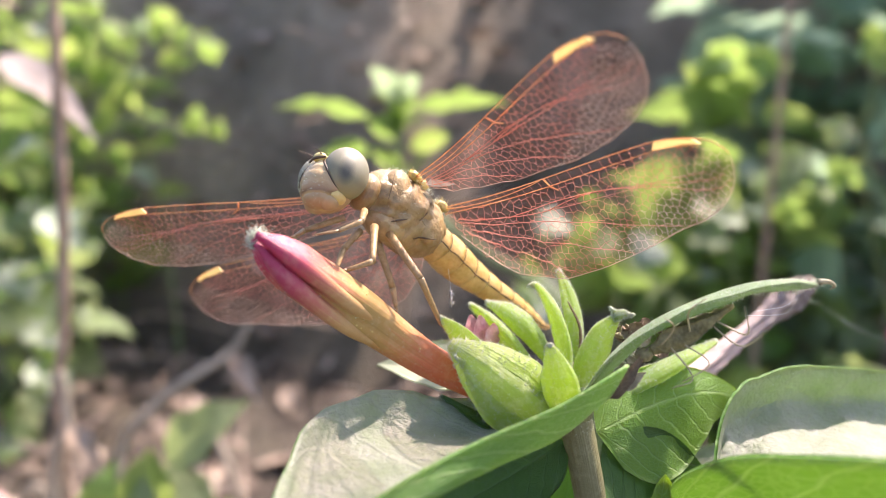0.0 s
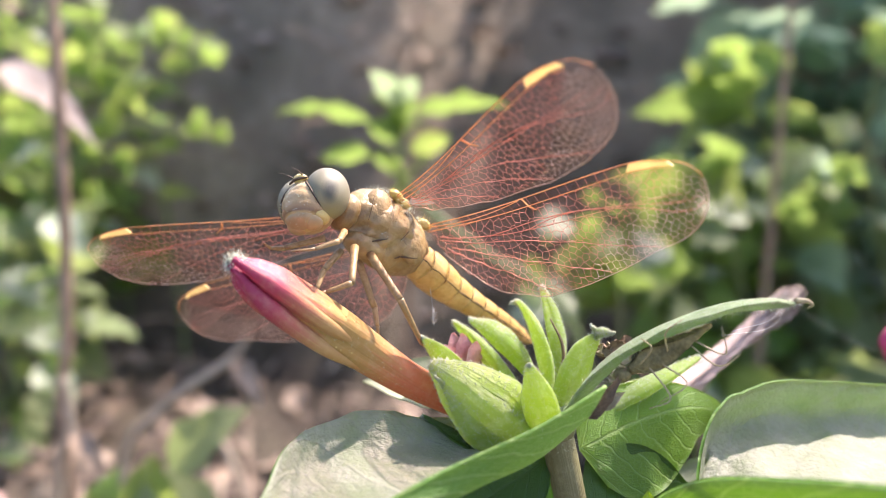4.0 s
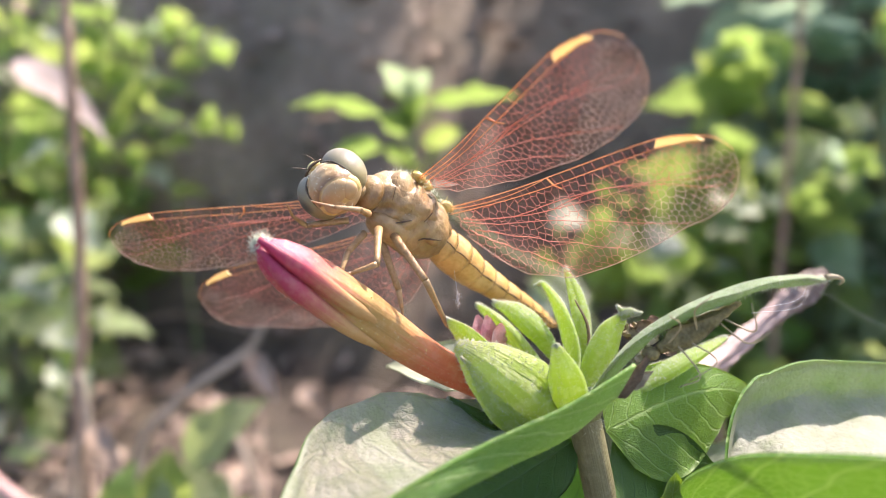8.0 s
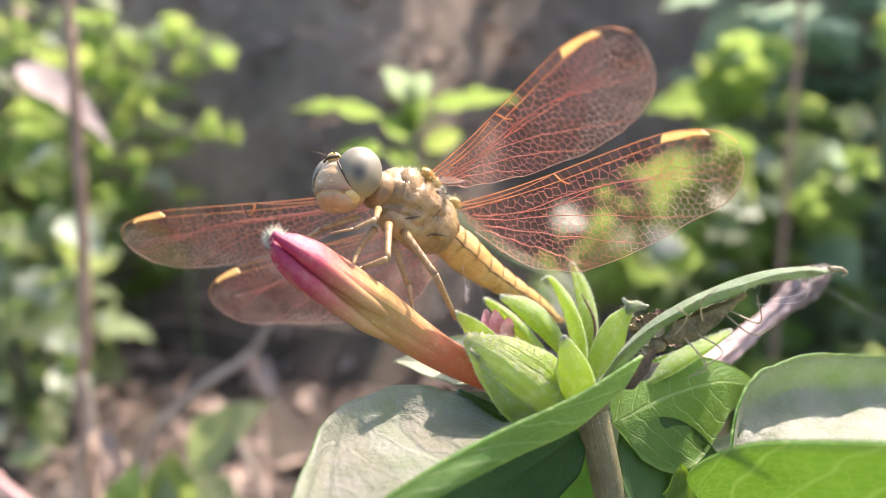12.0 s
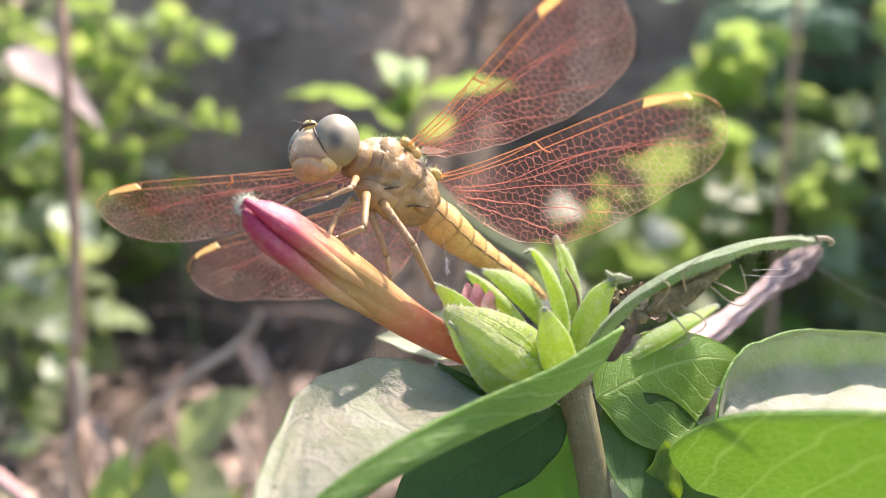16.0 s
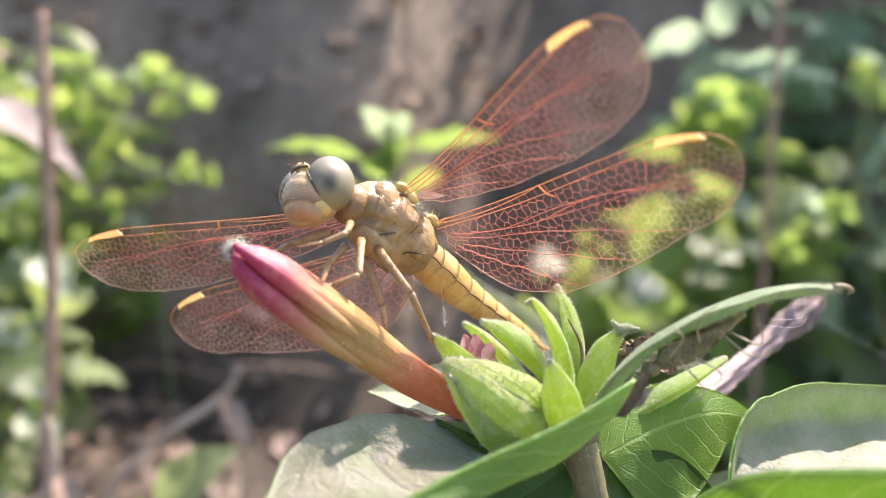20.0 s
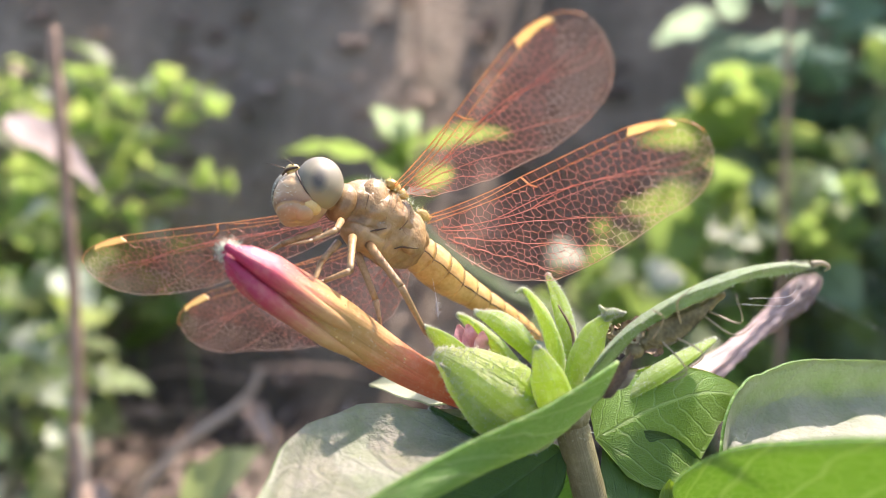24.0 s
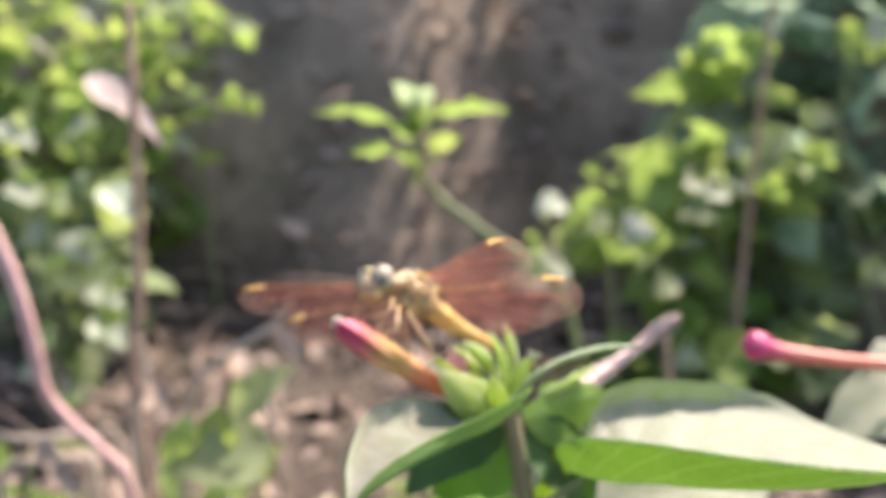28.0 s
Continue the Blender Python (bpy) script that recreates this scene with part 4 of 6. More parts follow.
        for k, (x, y, z) in enumerate(((0.24, 0.08, 0.32), (0.21, -0.46, 0.25), (0.19, -0.1, 0.34))):
            part("wing_root", ball((sx * x, y, z), vec(0.055, 0.10, 0.05), 12, 16, rough=0.2, seed=k), YELLOW, fly, "knobbly golden wing root")
        part("root_skin", blade([(sx * 0.26, -0.10, 0.32), (sx * 0.45, -0.16, 0.30), (sx * 0.62, -0.18, 0.27)], (0, 0, 1), (0.06, 0.09), (10, 5), 6, 2, thick=0.01), [WHITEROOT, WHITEROOT], fly, "whitish skin at the wing root")
    back = ball((0, -0.05, 0.05), vec(0.335, 0.55, 0.37), 14, 20)
    for sx in (-1, 1):
        for y, z in ((0.08, 0.32), (-0.47, 0.25)):
            part("root_hair", hair_on(ball((sx * 0.23, y, z), vec(0.05, 0.09, 0.05), 6, 8), 60, 0.07, 0.004, 4, 0.6), YELLOW, thorax, "golden bristles at the wing root")
    part("thorax_hair", hair_on(back, 1400, 0.07, 0.0024, 3, 0.5), HAIR, thorax, "fine pale hair")
    # abdomen
    seg_y = [-0.52, -0.72, -0.98, -1.26, -1.54, -1.82, -2.10, -2.38, -2.62, -2.80, -2.96]
    seg_r = [0.17, 0.225, 0.235, 0.205, 0.175, 0.155, 0.145, 0.135, 0.115, 0.09, 0.05]
    for k in range(10):
        y0, y1, r0, r1 = seg_y[k], seg_y[k + 1] - 0.015, seg_r[k], seg_r[k + 1]
        z0 = -0.06 - 0.10 * min(1.0, k / 3) + 0.004 * k
        z1 = -0.06 - 0.10 * min(1.0, (k + 1) / 3) + 0.004 * (k + 1)
        sg = part("abdomen_segment", tube([(0, y0, z0), (0, (y0 + y1) / 2, (z0 + z1) / 2), (0, y1, z1)], (r0 * 0.97, (r0 + r1) / 2 * 1.035, r1 * 1.02), 7, 20, shape=lambda u, w: 1.0 + 0.05 * math.cos(2 * w) - 0.03 * abs(math.sin(3 * w))), ABDOMEN, fly, "amber abdomen ring with dark edges")
        ring = [((r1 * 1.0) * math.sin(w), y1 + 0.004, z1 + r1 * 1.0 * math.cos(w)) for w in np.linspace(-2.2, 2.2, 15)]
        part("ring_edge", tube(ring, (0.003, 0.005, 0.003), seg=5, straight=True), SEAM, sg)
        for sx in (-1, 1):
            part("side_stripe", tube([(sx * r0 * 0.86, y0 - 0.02, z0 - r0 * 0.44), (sx * (r0 + r1) / 2 * 0.95, (y0 + y1) / 2, (z0 + z1) / 2 - r0 * 0.42), (sx * r1 * 0.88, y1 + 0.02, z1 - r1 * 0.42)], (0.004, 0.013 if k > 2 else 0.007, 0.006), 6, 5), SEAM, sg, "dark side stripe")
    part("tail_claspers", join(tube([(0.03, -2.95, -0.11), (0.045, -3.06, -0.10), (0.03, -3.14, -0.10)], (0.02, 0.022, 0.006), 6, 6), tube([(-0.03, -2.95, -0.11), (-0.045, -3.06, -0.10), (-0.03, -3.14, -0.10)], (0.02, 0.022, 0.006), 6, 6)), ABDOMEN, fly)
    for kind in ("fore", "hind"):
        for side in (-1, 1):
            make_wing(kind, side, fly)
    # head, which turns about the neck
    head = part("head", ball((0, 0.98, -0.20), vec(0.28, 0.23, 0.27), 12, 18), FACE, fly, "tan head with large greenish grey eyes", pivot=NECK)
    part("neck", tube([(0, 0.55, -0.12), NECK, (0, 0.86, -0.18)], (0.13, 0.10, 0.12), 6, 10), TAN, fly)
    for sx in (-1, 1):
        eye_ball = ball((sx * 0.185, 0.98, -0.06), vec(0.215, 0.26, 0.30), 36, 48, axes=[(1, 0, 0), (0, 0.966, 0.259), (0, -0.259, 0.966)])
        part("eye", eye_ball, EYE, head, "large greenish grey compound eye")
        part("cheek", ball((sx * 0.15, 1.02, -0.35), vec(0.10, 0.135, 0.085), 10, 14), YELLOW, head, "yellow cheek")
        # dark line where the eye meets the face
        on_eye = eye_ball[0]
        depth = np.abs(np.linalg.norm((on_eye - vec(0, 1.065, -0.215)) / vec(0.268, 0.245, 0.275), axis=1) - 1)
        line = []
        for z in np.linspace(0.13, -0.30, 9):
            near = [i for i in range(len(on_eye)) if abs(on_eye[i][2] - z) < 0.035 and on_eye[i][1] > 1.0]
            best = on_eye[min(near, key=lambda i: depth[i])]
            line.append(best + unit(best - vec(0, 0.9, -0.15)) * 0.006)
        part("eye_rim", tube(line, (0.008, 0.014, 0.013, 0.010, 0.004), 20, 6), SEAM, head, "dark line between face and eye")
        part("antenna", tube([(sx * 0.06, 1.25, 0.06), (sx * 0.08 + 0.02, 1.33, 0.07), (sx * 0.10 + 0.06, 1.43, 0.06)], (0.008, 0.004, 0.0015), 8, 5), SEAM, head, "short bristle-like feeler")
        part("jaw", ball((sx * 0.09, 1.05, -0.42), vec(0.12, 0.12, 0.08), 10, 14), FACE, head)
    def faced(d):
        k = 1.0 - 0.05 * math.exp(-(((d[2] - 0.30 + 0.15 * abs(d[0])) / 0.06) ** 2)) - 0.05 * math.exp(-(((d[2] + 0.22) / 0.06) ** 2)) - 0.03 * math.exp(-((d[0] / 0.06) ** 2)) * (d[2] > 0.2)
        return k + 0.05 * max(0.0, d[1]) * abs(d[2]) + 0.015 * noise.noise(Vector(d) * 7)

    part("face", ball((0, 1.065, -0.215), vec(0.268, 0.245, 0.275), 36, 40, squash=faced), FACEBAND, head, "creased tan face with a brown mouth line")
    part("upper_lip", ball((0, 1.11, -0.405), vec(0.18, 0.14, 0.095), 10, 16), FACE, head)
    part("mouth_line", tube([(-0.15, 1.20, -0.385), (0, 1.262, -0.375), (0.15, 1.20, -0.385)], (0.006, 0.013, 0.006), 8, 5), HUSK, head, "brownish mouth line")
    part("crown_knob", ball((0, 1.205, 0.05), vec(0.085, 0.075, 0.055), 8, 12), YELLOW, head, "yellow knob between the eyes")
    part("crown_band", tube([(-0.12, 1.235, 0.02), (0, 1.275, 0.012), (0.12, 1.235, 0.02)], (0.012, 0.018, 0.012), 8, 5), SEAM, head)
    facehair = ball((0, 1.14, -0.22), vec(0.215, 0.185, 0.26), 10, 16)
    part("face_hair", hair_on(facehair, 160, 0.055, 0.0025, 8, 0.5), HAIR, head, "fine pale hair")
    # legs: hip, knee, shin end, foot
    make_leg("middle_leg", [(-0.11, 0.40, -0.48), (-0.36, 0.55, -1.03), (-0.18, 0.70, -1.17), (-0.06, 0.80, -1.21)], fly, 11)
    make_leg("middle_leg", [(0.11, 0.40, -0.48), (0.10, 0.57, -0.80), (0.08, 0.62, -1.06), (0.02, 0.72, -1.16)], fly, 12)
    make_leg("hind_leg", [(-0.13, 0.18, -0.46), (-0.62, 0.09, -1.05), (-0.46, -0.50, -1.27), (-0.49, -0.74, -1.31)], fly, 13, 0.038)
    make_leg("hind_leg", [(0.11, 0.12, -0.46), (0.04, -0.19, -0.90), (0.01, -0.26, -1.10), (0.0, -0.30, -1.22)], fly, 14)
    near = make_leg("front_leg", [(-0.15, 0.62, -0.42), (-0.44, 0.88, -0.76), (-0.32, 1.04, -0.93), (-0.18, 1.19, -1.02)], fly, 15, 0.031)
    far = make_leg("front_leg", [(0.15, 0.62, -0.42), (0.40, 0.90, -0.68), (0.32, 1.06, -0.86), (0.2, 1.2, -0.97)], fly, 16, 0.031)
    return fly, head, near, far


FLY, HEAD, NEAR_LEG, FAR_LEG = make_fly()


# ---- the flowering plant in front ----
def bract(parent, base, tip, width, up, bow=0.12, folds=(35, 35), seed=0, mats=None, hair=800, name="bract", label="", cup=0.0):
    a, b = vec(*base), vec(*tip)
    mid = (a + b) / 2 + unit(vec(*up)) * bow
    g = blade([a, mid, b], up, (width * 1.3, width * 1.3), [f * 1.3 for f in folds], 16, 5, thick=0.09, cup=cup, wave=0.015, seed=seed, outline=lambda u: ovate(u, 0.9, 0.7))
    ob = part(name, g, mats or [BRACT, BRACT], parent, label)
    if hair:
        part("leaf_hair", hair_on(g, hair, 0.045, 0.0028, seed), HAIR, ob)
    return ob


def sepal(parent, base, tip, width, bow, seed=0, flat=0.45, label="", tipcurl=0.0):
    """A plump boat-shaped green sepal, ridged along its back and thin at its edges."""
    a, b, bow = vec(*base), vec(*tip), vec(*bow)
    pts = [a, a + (b - a) * 0.35 + bow, a + (b - a) * 0.72 + bow * 0.9, b, b + unit(b - a) * 0.04 + bow * tipcurl]

    def ridged(u, w):
        return (1 - (1 - flat) * abs(math.sin(w + seed))) * (1 + 0.10 * math.cos(3 * w + seed) - 0.26 * max(0.0, math.cos(w + seed * 1.7)) ** 10 * math.sin(math.pi * u) + 0.035 * math.cos(7 * w + 11 * u) + 0.09 * noise.noise(Vector((4 * u, 1.6 * math.cos(w), 1.6 * math.sin(w) + seed))))

    g = tube(pts, (0.5 * width, 0.95 * width, 1.15 * width, 0.95 * width, 0.5 * width, 0.18 * width, 0.03 * width), 26, 26, shape=ridged)
    ob = part("sepal", g, BRACT, parent, label)
    part("leaf_hair", hair_on(g, 1700, 0.034, 0.0022, seed), HAIR, ob)
    return ob


def make_plant():
    plant = thing("flowering_plant", (4.6, 9.6, 0.0), "leafy green plant bearing a closed pink and orange flower bud", "plant")
    stem_pts = [(4.6, 9.6, -0.5), (3.9, 9.2, 12), (2.9, 8.9, 22), (2.05, 8.8, 28), (1.62, 8.85, 30.4), (1.36, 9.0, 31.55), (1.25, 9.05, 31.9)]
    stem_geo = tube(stem_pts, (0.34, 0.28, 0.24, 0.19, 0.17, 0.18, 0.2), 44, 18, rough=0.008)
    stem = part("stem", stem_geo, MAINSTEM, plant, "brownish green main stem")
    part("stem_hair", hair_on(stem_geo, 500, 0.05, 0.003, 2, span=(0.8, 1)), HAIR, stem)
    part("stem_joint", ball((1.30, 9.0, 31.72), vec(0.27, 0.24, 0.2), 8, 12, rough=0.04), MAINSTEM, plant, "swollen green stem joint")
    # the closed bud under the dragonfly
    def folds_of(u, w):
        k = min(1.0, max(0.0, 1.05 - u * 1.2))
        return 1.0 + 0.11 * k * math.cos(5 * w + 3.2 * u) - 0.17 * k * max(0.0, math.cos(2.5 * w + 2.2 * u + 0.6)) ** 18 + 0.02 * noise.noise(Vector((7 * u, 1.5 * math.cos(w), 1.5 * math.sin(w))))

    bud_path = [(-1.86, 8.15, 33.74), (-1.55, 8.32, 33.40), (-0.92, 8.72, 32.80), (-0.25, 9.06, 32.18), (0.42, 9.22, 31.78)]
    bud_geo = tube(bud_path, (0.05, 0.175, 0.245, 0.256, 0.242, 0.212, 0.186, 0.17, 0.165), 60, 56, shape=folds_of)
    bud = part("flower_bud", bud_geo, BUD, plant, "closed trumpet bud, magenta at its tip and orange at its base")
    part("petal_fold", tube([(-1.80, 8.02, 33.80), (-1.45, 8.12, 33.50), (-0.98, 8.46, 32.98), (-0.55, 8.78, 32.55)], (0.03, 0.095, 0.085, 0.02), 26, 14), BUDSEAM, bud, "overlapping petal fold")
    part("petal_fold", tube([(-1.82, 8.06, 33.70), (-1.5, 8.10, 33.30), (-1.02, 8.45, 32.74), (-0.6, 8.82, 32.35)], (0.03, 0.10, 0.07, 0.02), 26, 14), BUDSEAM, bud, "overlapping petal fold")
    part("tip_down", hair_on(bud_geo, 260, 0.10, 0.003, 4, 0.7, (0.0, 0.05)), HAIR, bud, "white down on the bud's tip")
    part("bud_down", hair_on(bud_geo, 500, 0.035, 0.002, 5, 0.6), HAIR, bud)
    grains = np.random.RandomState(31)
    crest = [np.asarray(bud_geo[0])[i * 56 + j] for i in range(16, 44) for j in grains.randint(0, 56, 1)]
    part("pollen_grains", join(*[ball(p, vec(1, 1, 1) * grains.uniform(0.005, 0.012), 5, 6, rough=0.2, seed=k) for k, p in enumerate(crest)]), YELLOW, bud, "pale pollen grains clinging to the bud")
    # the cluster of bracts round it
    c1_geo = tube([(1.06, 8.78, 31.55), (0.78, 8.72, 31.86), (0.38, 8.72, 32.22), (0.0, 8.85, 32.46)], (0.2, 0.38, 0.39, 0.27, 0.06), 22, 28, shape=lambda u, w: 1.0 + (0.10 * math.cos(5 * w + 0.5) - 0.10 * abs(math.sin(2.5 * w + 0.8)) ** 9) * math.sin(math.pi * min(1, 0.1 + u)) + 0.025 * math.cos(13 * w + 4 * u))
    c1 = part("calyx", c1_geo, BRACT, plant, "plump ribbed green calyx holding the bud")
    part("leaf_hair", hair_on(c1_geo, 3200, 0.04, 0.0026, 6), HAIR, c1)
    for k, (w0, w1) in enumerate([(-0.5, 0.35), (0.4, 0.2), (1.1, 0.05)]):
        part("calyx_rib", tube([(1.0, 8.50 + 0.05 * k, 31.66 + 0.17 * k), (0.66, 8.38 + 0.06 * k, 31.92 + 0.18 * k), (0.28, 8.50 + 0.05 * k, 32.20 + 0.12 * k), (-0.02, 8.80, 32.45)], (0.01, 0.02, 0.016, 0.006), 10, 6), BRACT, c1)
    bract(plant, (1.08, 8.52, 31.62), (0.05, 8.60, 32.42), 0.22, (0.25, -0.9, 0.45), 0.10, (-26, -26), 31, label="bright lit sepal overlapping the calyx")
    sepal(plant, (1.02, 9.5, 31.75), (0.22, 10.02, 32.46), 0.17, (-0.02, -0.05, 0.10), 1)
    sepal(plant, (1.15, 9.9, 31.85), (0.42, 10.15, 32.46), 0.165, (0.0, -0.05, 0.14), 2)
    sepal(plant, (1.26, 9.3, 31.75), (0.95, 9.95, 32.76), 0.16, (0.10, -0.02, 0.06), 3, tipcurl=-0.8)
    sepal(plant, (1.42, 9.7, 31.9), (1.24, 10.36, 32.80), 0.13, (0.06, 0.0, 0.05), 4)
    sepal(plant, (1.15, 8.66, 31.70), (1.00, 8.56, 32.55), 0.21, (0.03, -0.10, 0.0), 5)
    sepal(plant, (1.38, 9.0, 31.8), (1.74, 9.25, 32.66), 0.17, (-0.06, -0.02, 0.06), 6, tipcurl=1.2)
    sepal(plant, (1.70, 9.24, 32.62), (1.88, 9.2, 32.70), 0.055, (0, 0, 0.04), 26)
    sepal(plant, (0.40, 9.15, 31.95), (-0.1, 9.1, 32.62), 0.14, (0.03, -0.03, 0.05), 7)
    sepal(plant, (1.70, 9.6, 31.45), (3.05, 10.1, 32.08), 0.17, (0.02, -0.03, 0.05), 8, label="pale green lit sepal")
    sepal(plant, (1.72, 9.85, 31.42), (2.72, 10.25, 31.70), 0.16, (0.0, -0.03, 0.08), 9)
    bract(plant, (1.0, 8.85, 31.5), (-0.1, 8.75, 31.9), 0.22, (0.1, -0.6, -0.8), 0.10, (30, 30), 10, [SHADELEAF, SHADELEAF], label="green bract with shade put into its dark colour")
    bract(plant, (0.45, 10.1, 31.55), (-0.95, 10.7, 31.42), 0.30, (0.25, -0.45, 0.85), 0.05, (12, 16), 11, [PALELEAF, PALELEAF], 30, label="pale whitish green bract with a ragged edge")
    part("dry_style", tube([(1.46, 9.7, 32.0), (1.44, 9.75, 32.35), (1.30, 9.85, 32.62)], (0.022, 0.018, 0.008), 10, 6), HUSK, plant, "dry brown style")
    for k, (foot, tip, wide) in enumerate([((0.44, 9.75, 31.95), (0.30, 9.68, 32.48), 0.13), ((0.36, 9.70, 31.95), (0.10, 9.62, 32.36), 0.13), ((0.48, 9.70, 31.98), (0.46, 9.60, 32.42), 0.12), ((0.34, 9.78, 31.95), (0.20, 9.80, 32.44), 0.12)]):
        f, e = vec(*foot), vec(*tip)
        part("spent_petal", blade([f, (f + e) / 2 + vec(-0.03, -0.06, 0.02), e], (0.2, -0.9, 0.3), (wide, wide * 1.1), (28, -18), 10, 4, thick=0.02, wave=0.035, waves=2.5, outline=lambda u: math.sin(math.pi * (0.14 + 0.84 * u)) ** 0.7, seed=60 + k), [PETALPINK, PETALPINK], plant, "crumpled pale pink petal")
    rng = np.random.RandomState(12)
    def shred(k):
        p = vec(1.82 + 0.38 * rng.rand(), 9.1 + 0.3 * rng.rand(), 32.3 + 0.3 * rng.rand())
        d = unit(rng.normal(size=3) + vec(0.3, 0, 0.5)) * rng.uniform(0.10, 0.2)
        return blade([p, p + d * 0.5 + 0.03 * rng.normal(size=3), p + d], rng.normal(size=3), (0.07, 0.08), (20, 30), 7, 2, thick=0.012, wave=0.025, outline=lambda u: math.sin(math.pi * (0.12 + 0.76 * u)) ** 0.5, seed=k)

    crumbs = [shred(k) for k in range(11)]
    for g in crumbs:
        part("dry_shred", g, HUSK, plant, "dry brown shred of an old flower")
    for k in range(7):
        part("dry_shred", shred(k), HUSKPALE, plant)
    # the long curled leaf over the cluster
    curl_geo = blade([(1.34, 8.75, 31.95), (1.66, 8.5, 32.62), (2.08, 8.40, 33.02), (2.70, 8.36, 33.33), (3.20, 8.36, 33.42), (3.50, 8.37, 33.38)], (-0.25, 0.35, 0.9), (0.17, 0.13), (-50, -28), 30, 5, thick=0.04, outline=lambda u: 0.25 + 0.75 * math.sin(math.pi * min(1, 0.12 + u * 0.8)) if u < 0.9 else 0.7 * (1.02 - u) / 0.12, wave=0.01)
    curl = part("curled_leaf", curl_geo, [CURL, CURL], plant, "long narrow hairy leaf arching over the cluster")
    part("leaf_hair", hair_on(curl_geo, 1900, 0.07, 0.003, 9, 0.4), HAIR, curl)
    part("leaf_tip_curl", tube([(3.48, 8.37, 33.39), (3.58, 8.36, 33.40), (3.64, 8.36, 33.36), (3.60, 8.37, 33.32)], (0.035, 0.022, 0.016, 0.006), 10, 6), HUSKPALE, curl)
    # withered flower behind
    wither = part("withered_flower", tube([(2.5, 11.0, 30.75), (3.5, 12.1, 30.92), (4.35, 12.8, 31.25), (4.9, 13.2, 31.55), (5.45, 13.5, 31.85)], (0.20, 0.21, 0.18, 0.14, 0.115, 0.12, 0.145, 0.19, 0.17, 0.06), 70, 28, shape=lambda u, w: 1 + (0.12 + 0.2 * u) * math.cos(5 * w + 9 * u) + 0.13 * math.cos(9 * w - 31 * u) + 0.08 * math.cos(47 * u + 3 * w), rough=0.07), WITHERED, plant, "withered pinkish brown shrivelled flower")
    # big leaf to the bud's side: far half dusty and flat, near half turned up
    left = loft_leaf(
        [(1.68, 8.06, 32.62), (1.02, 7.60, 32.40), (0.30, 7.10, 32.28), (-0.30, 6.62, 32.16), (-0.80, 6.20, 31.98), (-1.08, 5.85, 31.82), (-1.25, 5.62, 31.62)],
        [(1.55, 8.12, 32.30), (1.04, 7.78, 32.00), (0.46, 7.32, 31.94), (-0.08, 6.82, 31.92), (-0.60, 6.36, 31.82), (-1.0, 5.95, 31.70), (-1.26, 5.62, 31.60)],
        [(1.50, 8.30, 32.15), (0.98, 8.45, 31.76), (0.16, 8.40, 31.66), (-0.62, 8.12, 31.72), (-1.12, 7.55, 31.74), (-1.26, 6.55, 31.70), (-1.30, 5.64, 31.60)],
        [(1.50, 8.42, 32.12), (1.00, 8.80, 31.84), (0.05, 8.86, 31.86), (-0.72, 8.52, 32.06), (-1.30, 7.85, 32.02), (-1.46, 6.75, 31.84), (-1.32, 5.66, 31.62)],
        thick=0.035, puff=0.012, seed=3, ragged=0.12)
    lf = part("leaf", left, [DUSTY, UNDER], plant, "broad dusty grey-green leaf with an upturned bright green edge")
    part("leaf_hair", hair_on(left, 700, 0.03, 0.002, 21), HAIR, lf)
    right = loft_leaf(
        [(2.55, 8.36, 30.80), (2.20, 8.0, 31.40), (2.46, 7.30, 32.08), (2.95, 6.75, 32.42), (3.6, 6.25, 32.66), (4.6, 5.75, 32.82), (5.9, 5.55, 32.82), (7.2, 5.9, 32.55), (8.4, 6.9, 32.0)],
        [(2.72, 8.42, 30.70), (2.60, 8.30, 30.80), (2.90, 8.05, 30.84), (3.35, 7.60, 31.06), (3.95, 7.20, 31.34), (4.8, 6.75, 31.60), (6.0, 6.5, 31.85), (7.2, 6.6, 31.95), (8.5, 7.1, 31.9)],
        [(2.78, 8.48, 30.72), (2.95, 9.05, 31.05), (3.15, 9.45, 31.18), (3.70, 9.78, 31.20), (4.6, 10.0, 31.14), (5.6, 10.2, 31.02), (6.6, 10.2, 30.95), (7.5, 9.5, 31.1), (8.6, 7.9, 31.6)],
        [(2.80, 8.52, 30.74), (2.96, 9.15, 31.38), (3.25, 9.60, 31.70), (3.80, 9.98, 31.82), (4.7, 10.3, 31.74), (5.7, 10.6, 31.55), (6.8, 10.9, 31.20), (7.7, 10.2, 31.0), (8.6, 8.2, 31.5)],
        nu=56, thick=0.035, puff=0.032, seed=5, ragged=0.08)
    rf = part("leaf", right, [DUSTY, UNDER], plant, "broad leaf, dusty white on top, with its lit green underside turned up")
    part("leaf_hair", hair_on(right, 700, 0.03, 0.002, 22), HAIR, rf)
    part("leaf_stalk", tube([(1.72, 8.85, 29.6), (2.2, 8.6, 29.9), (2.78, 8.35, 30.56)], (0.11, 0.09, 0.08), 12, 8), GREENSTEM, rf)
    # small leaf beside the cluster, its lower half in shade
    g1 = blade([(1.62, 9.15, 31.35), (2.3, 9.5, 31.55), (3.0, 9.9, 31.55), (3.7, 10.4, 31.2)], (-0.3, -0.75, 0.65), (0.42, 0.75), (10, -28), 20, 7, thick=0.03, wave=0.03, puff=0.015, seed=7)
    part("leaf", g1, [FRESH, FRESH], plant, "fresh green leaf, half lit, below the bracts")
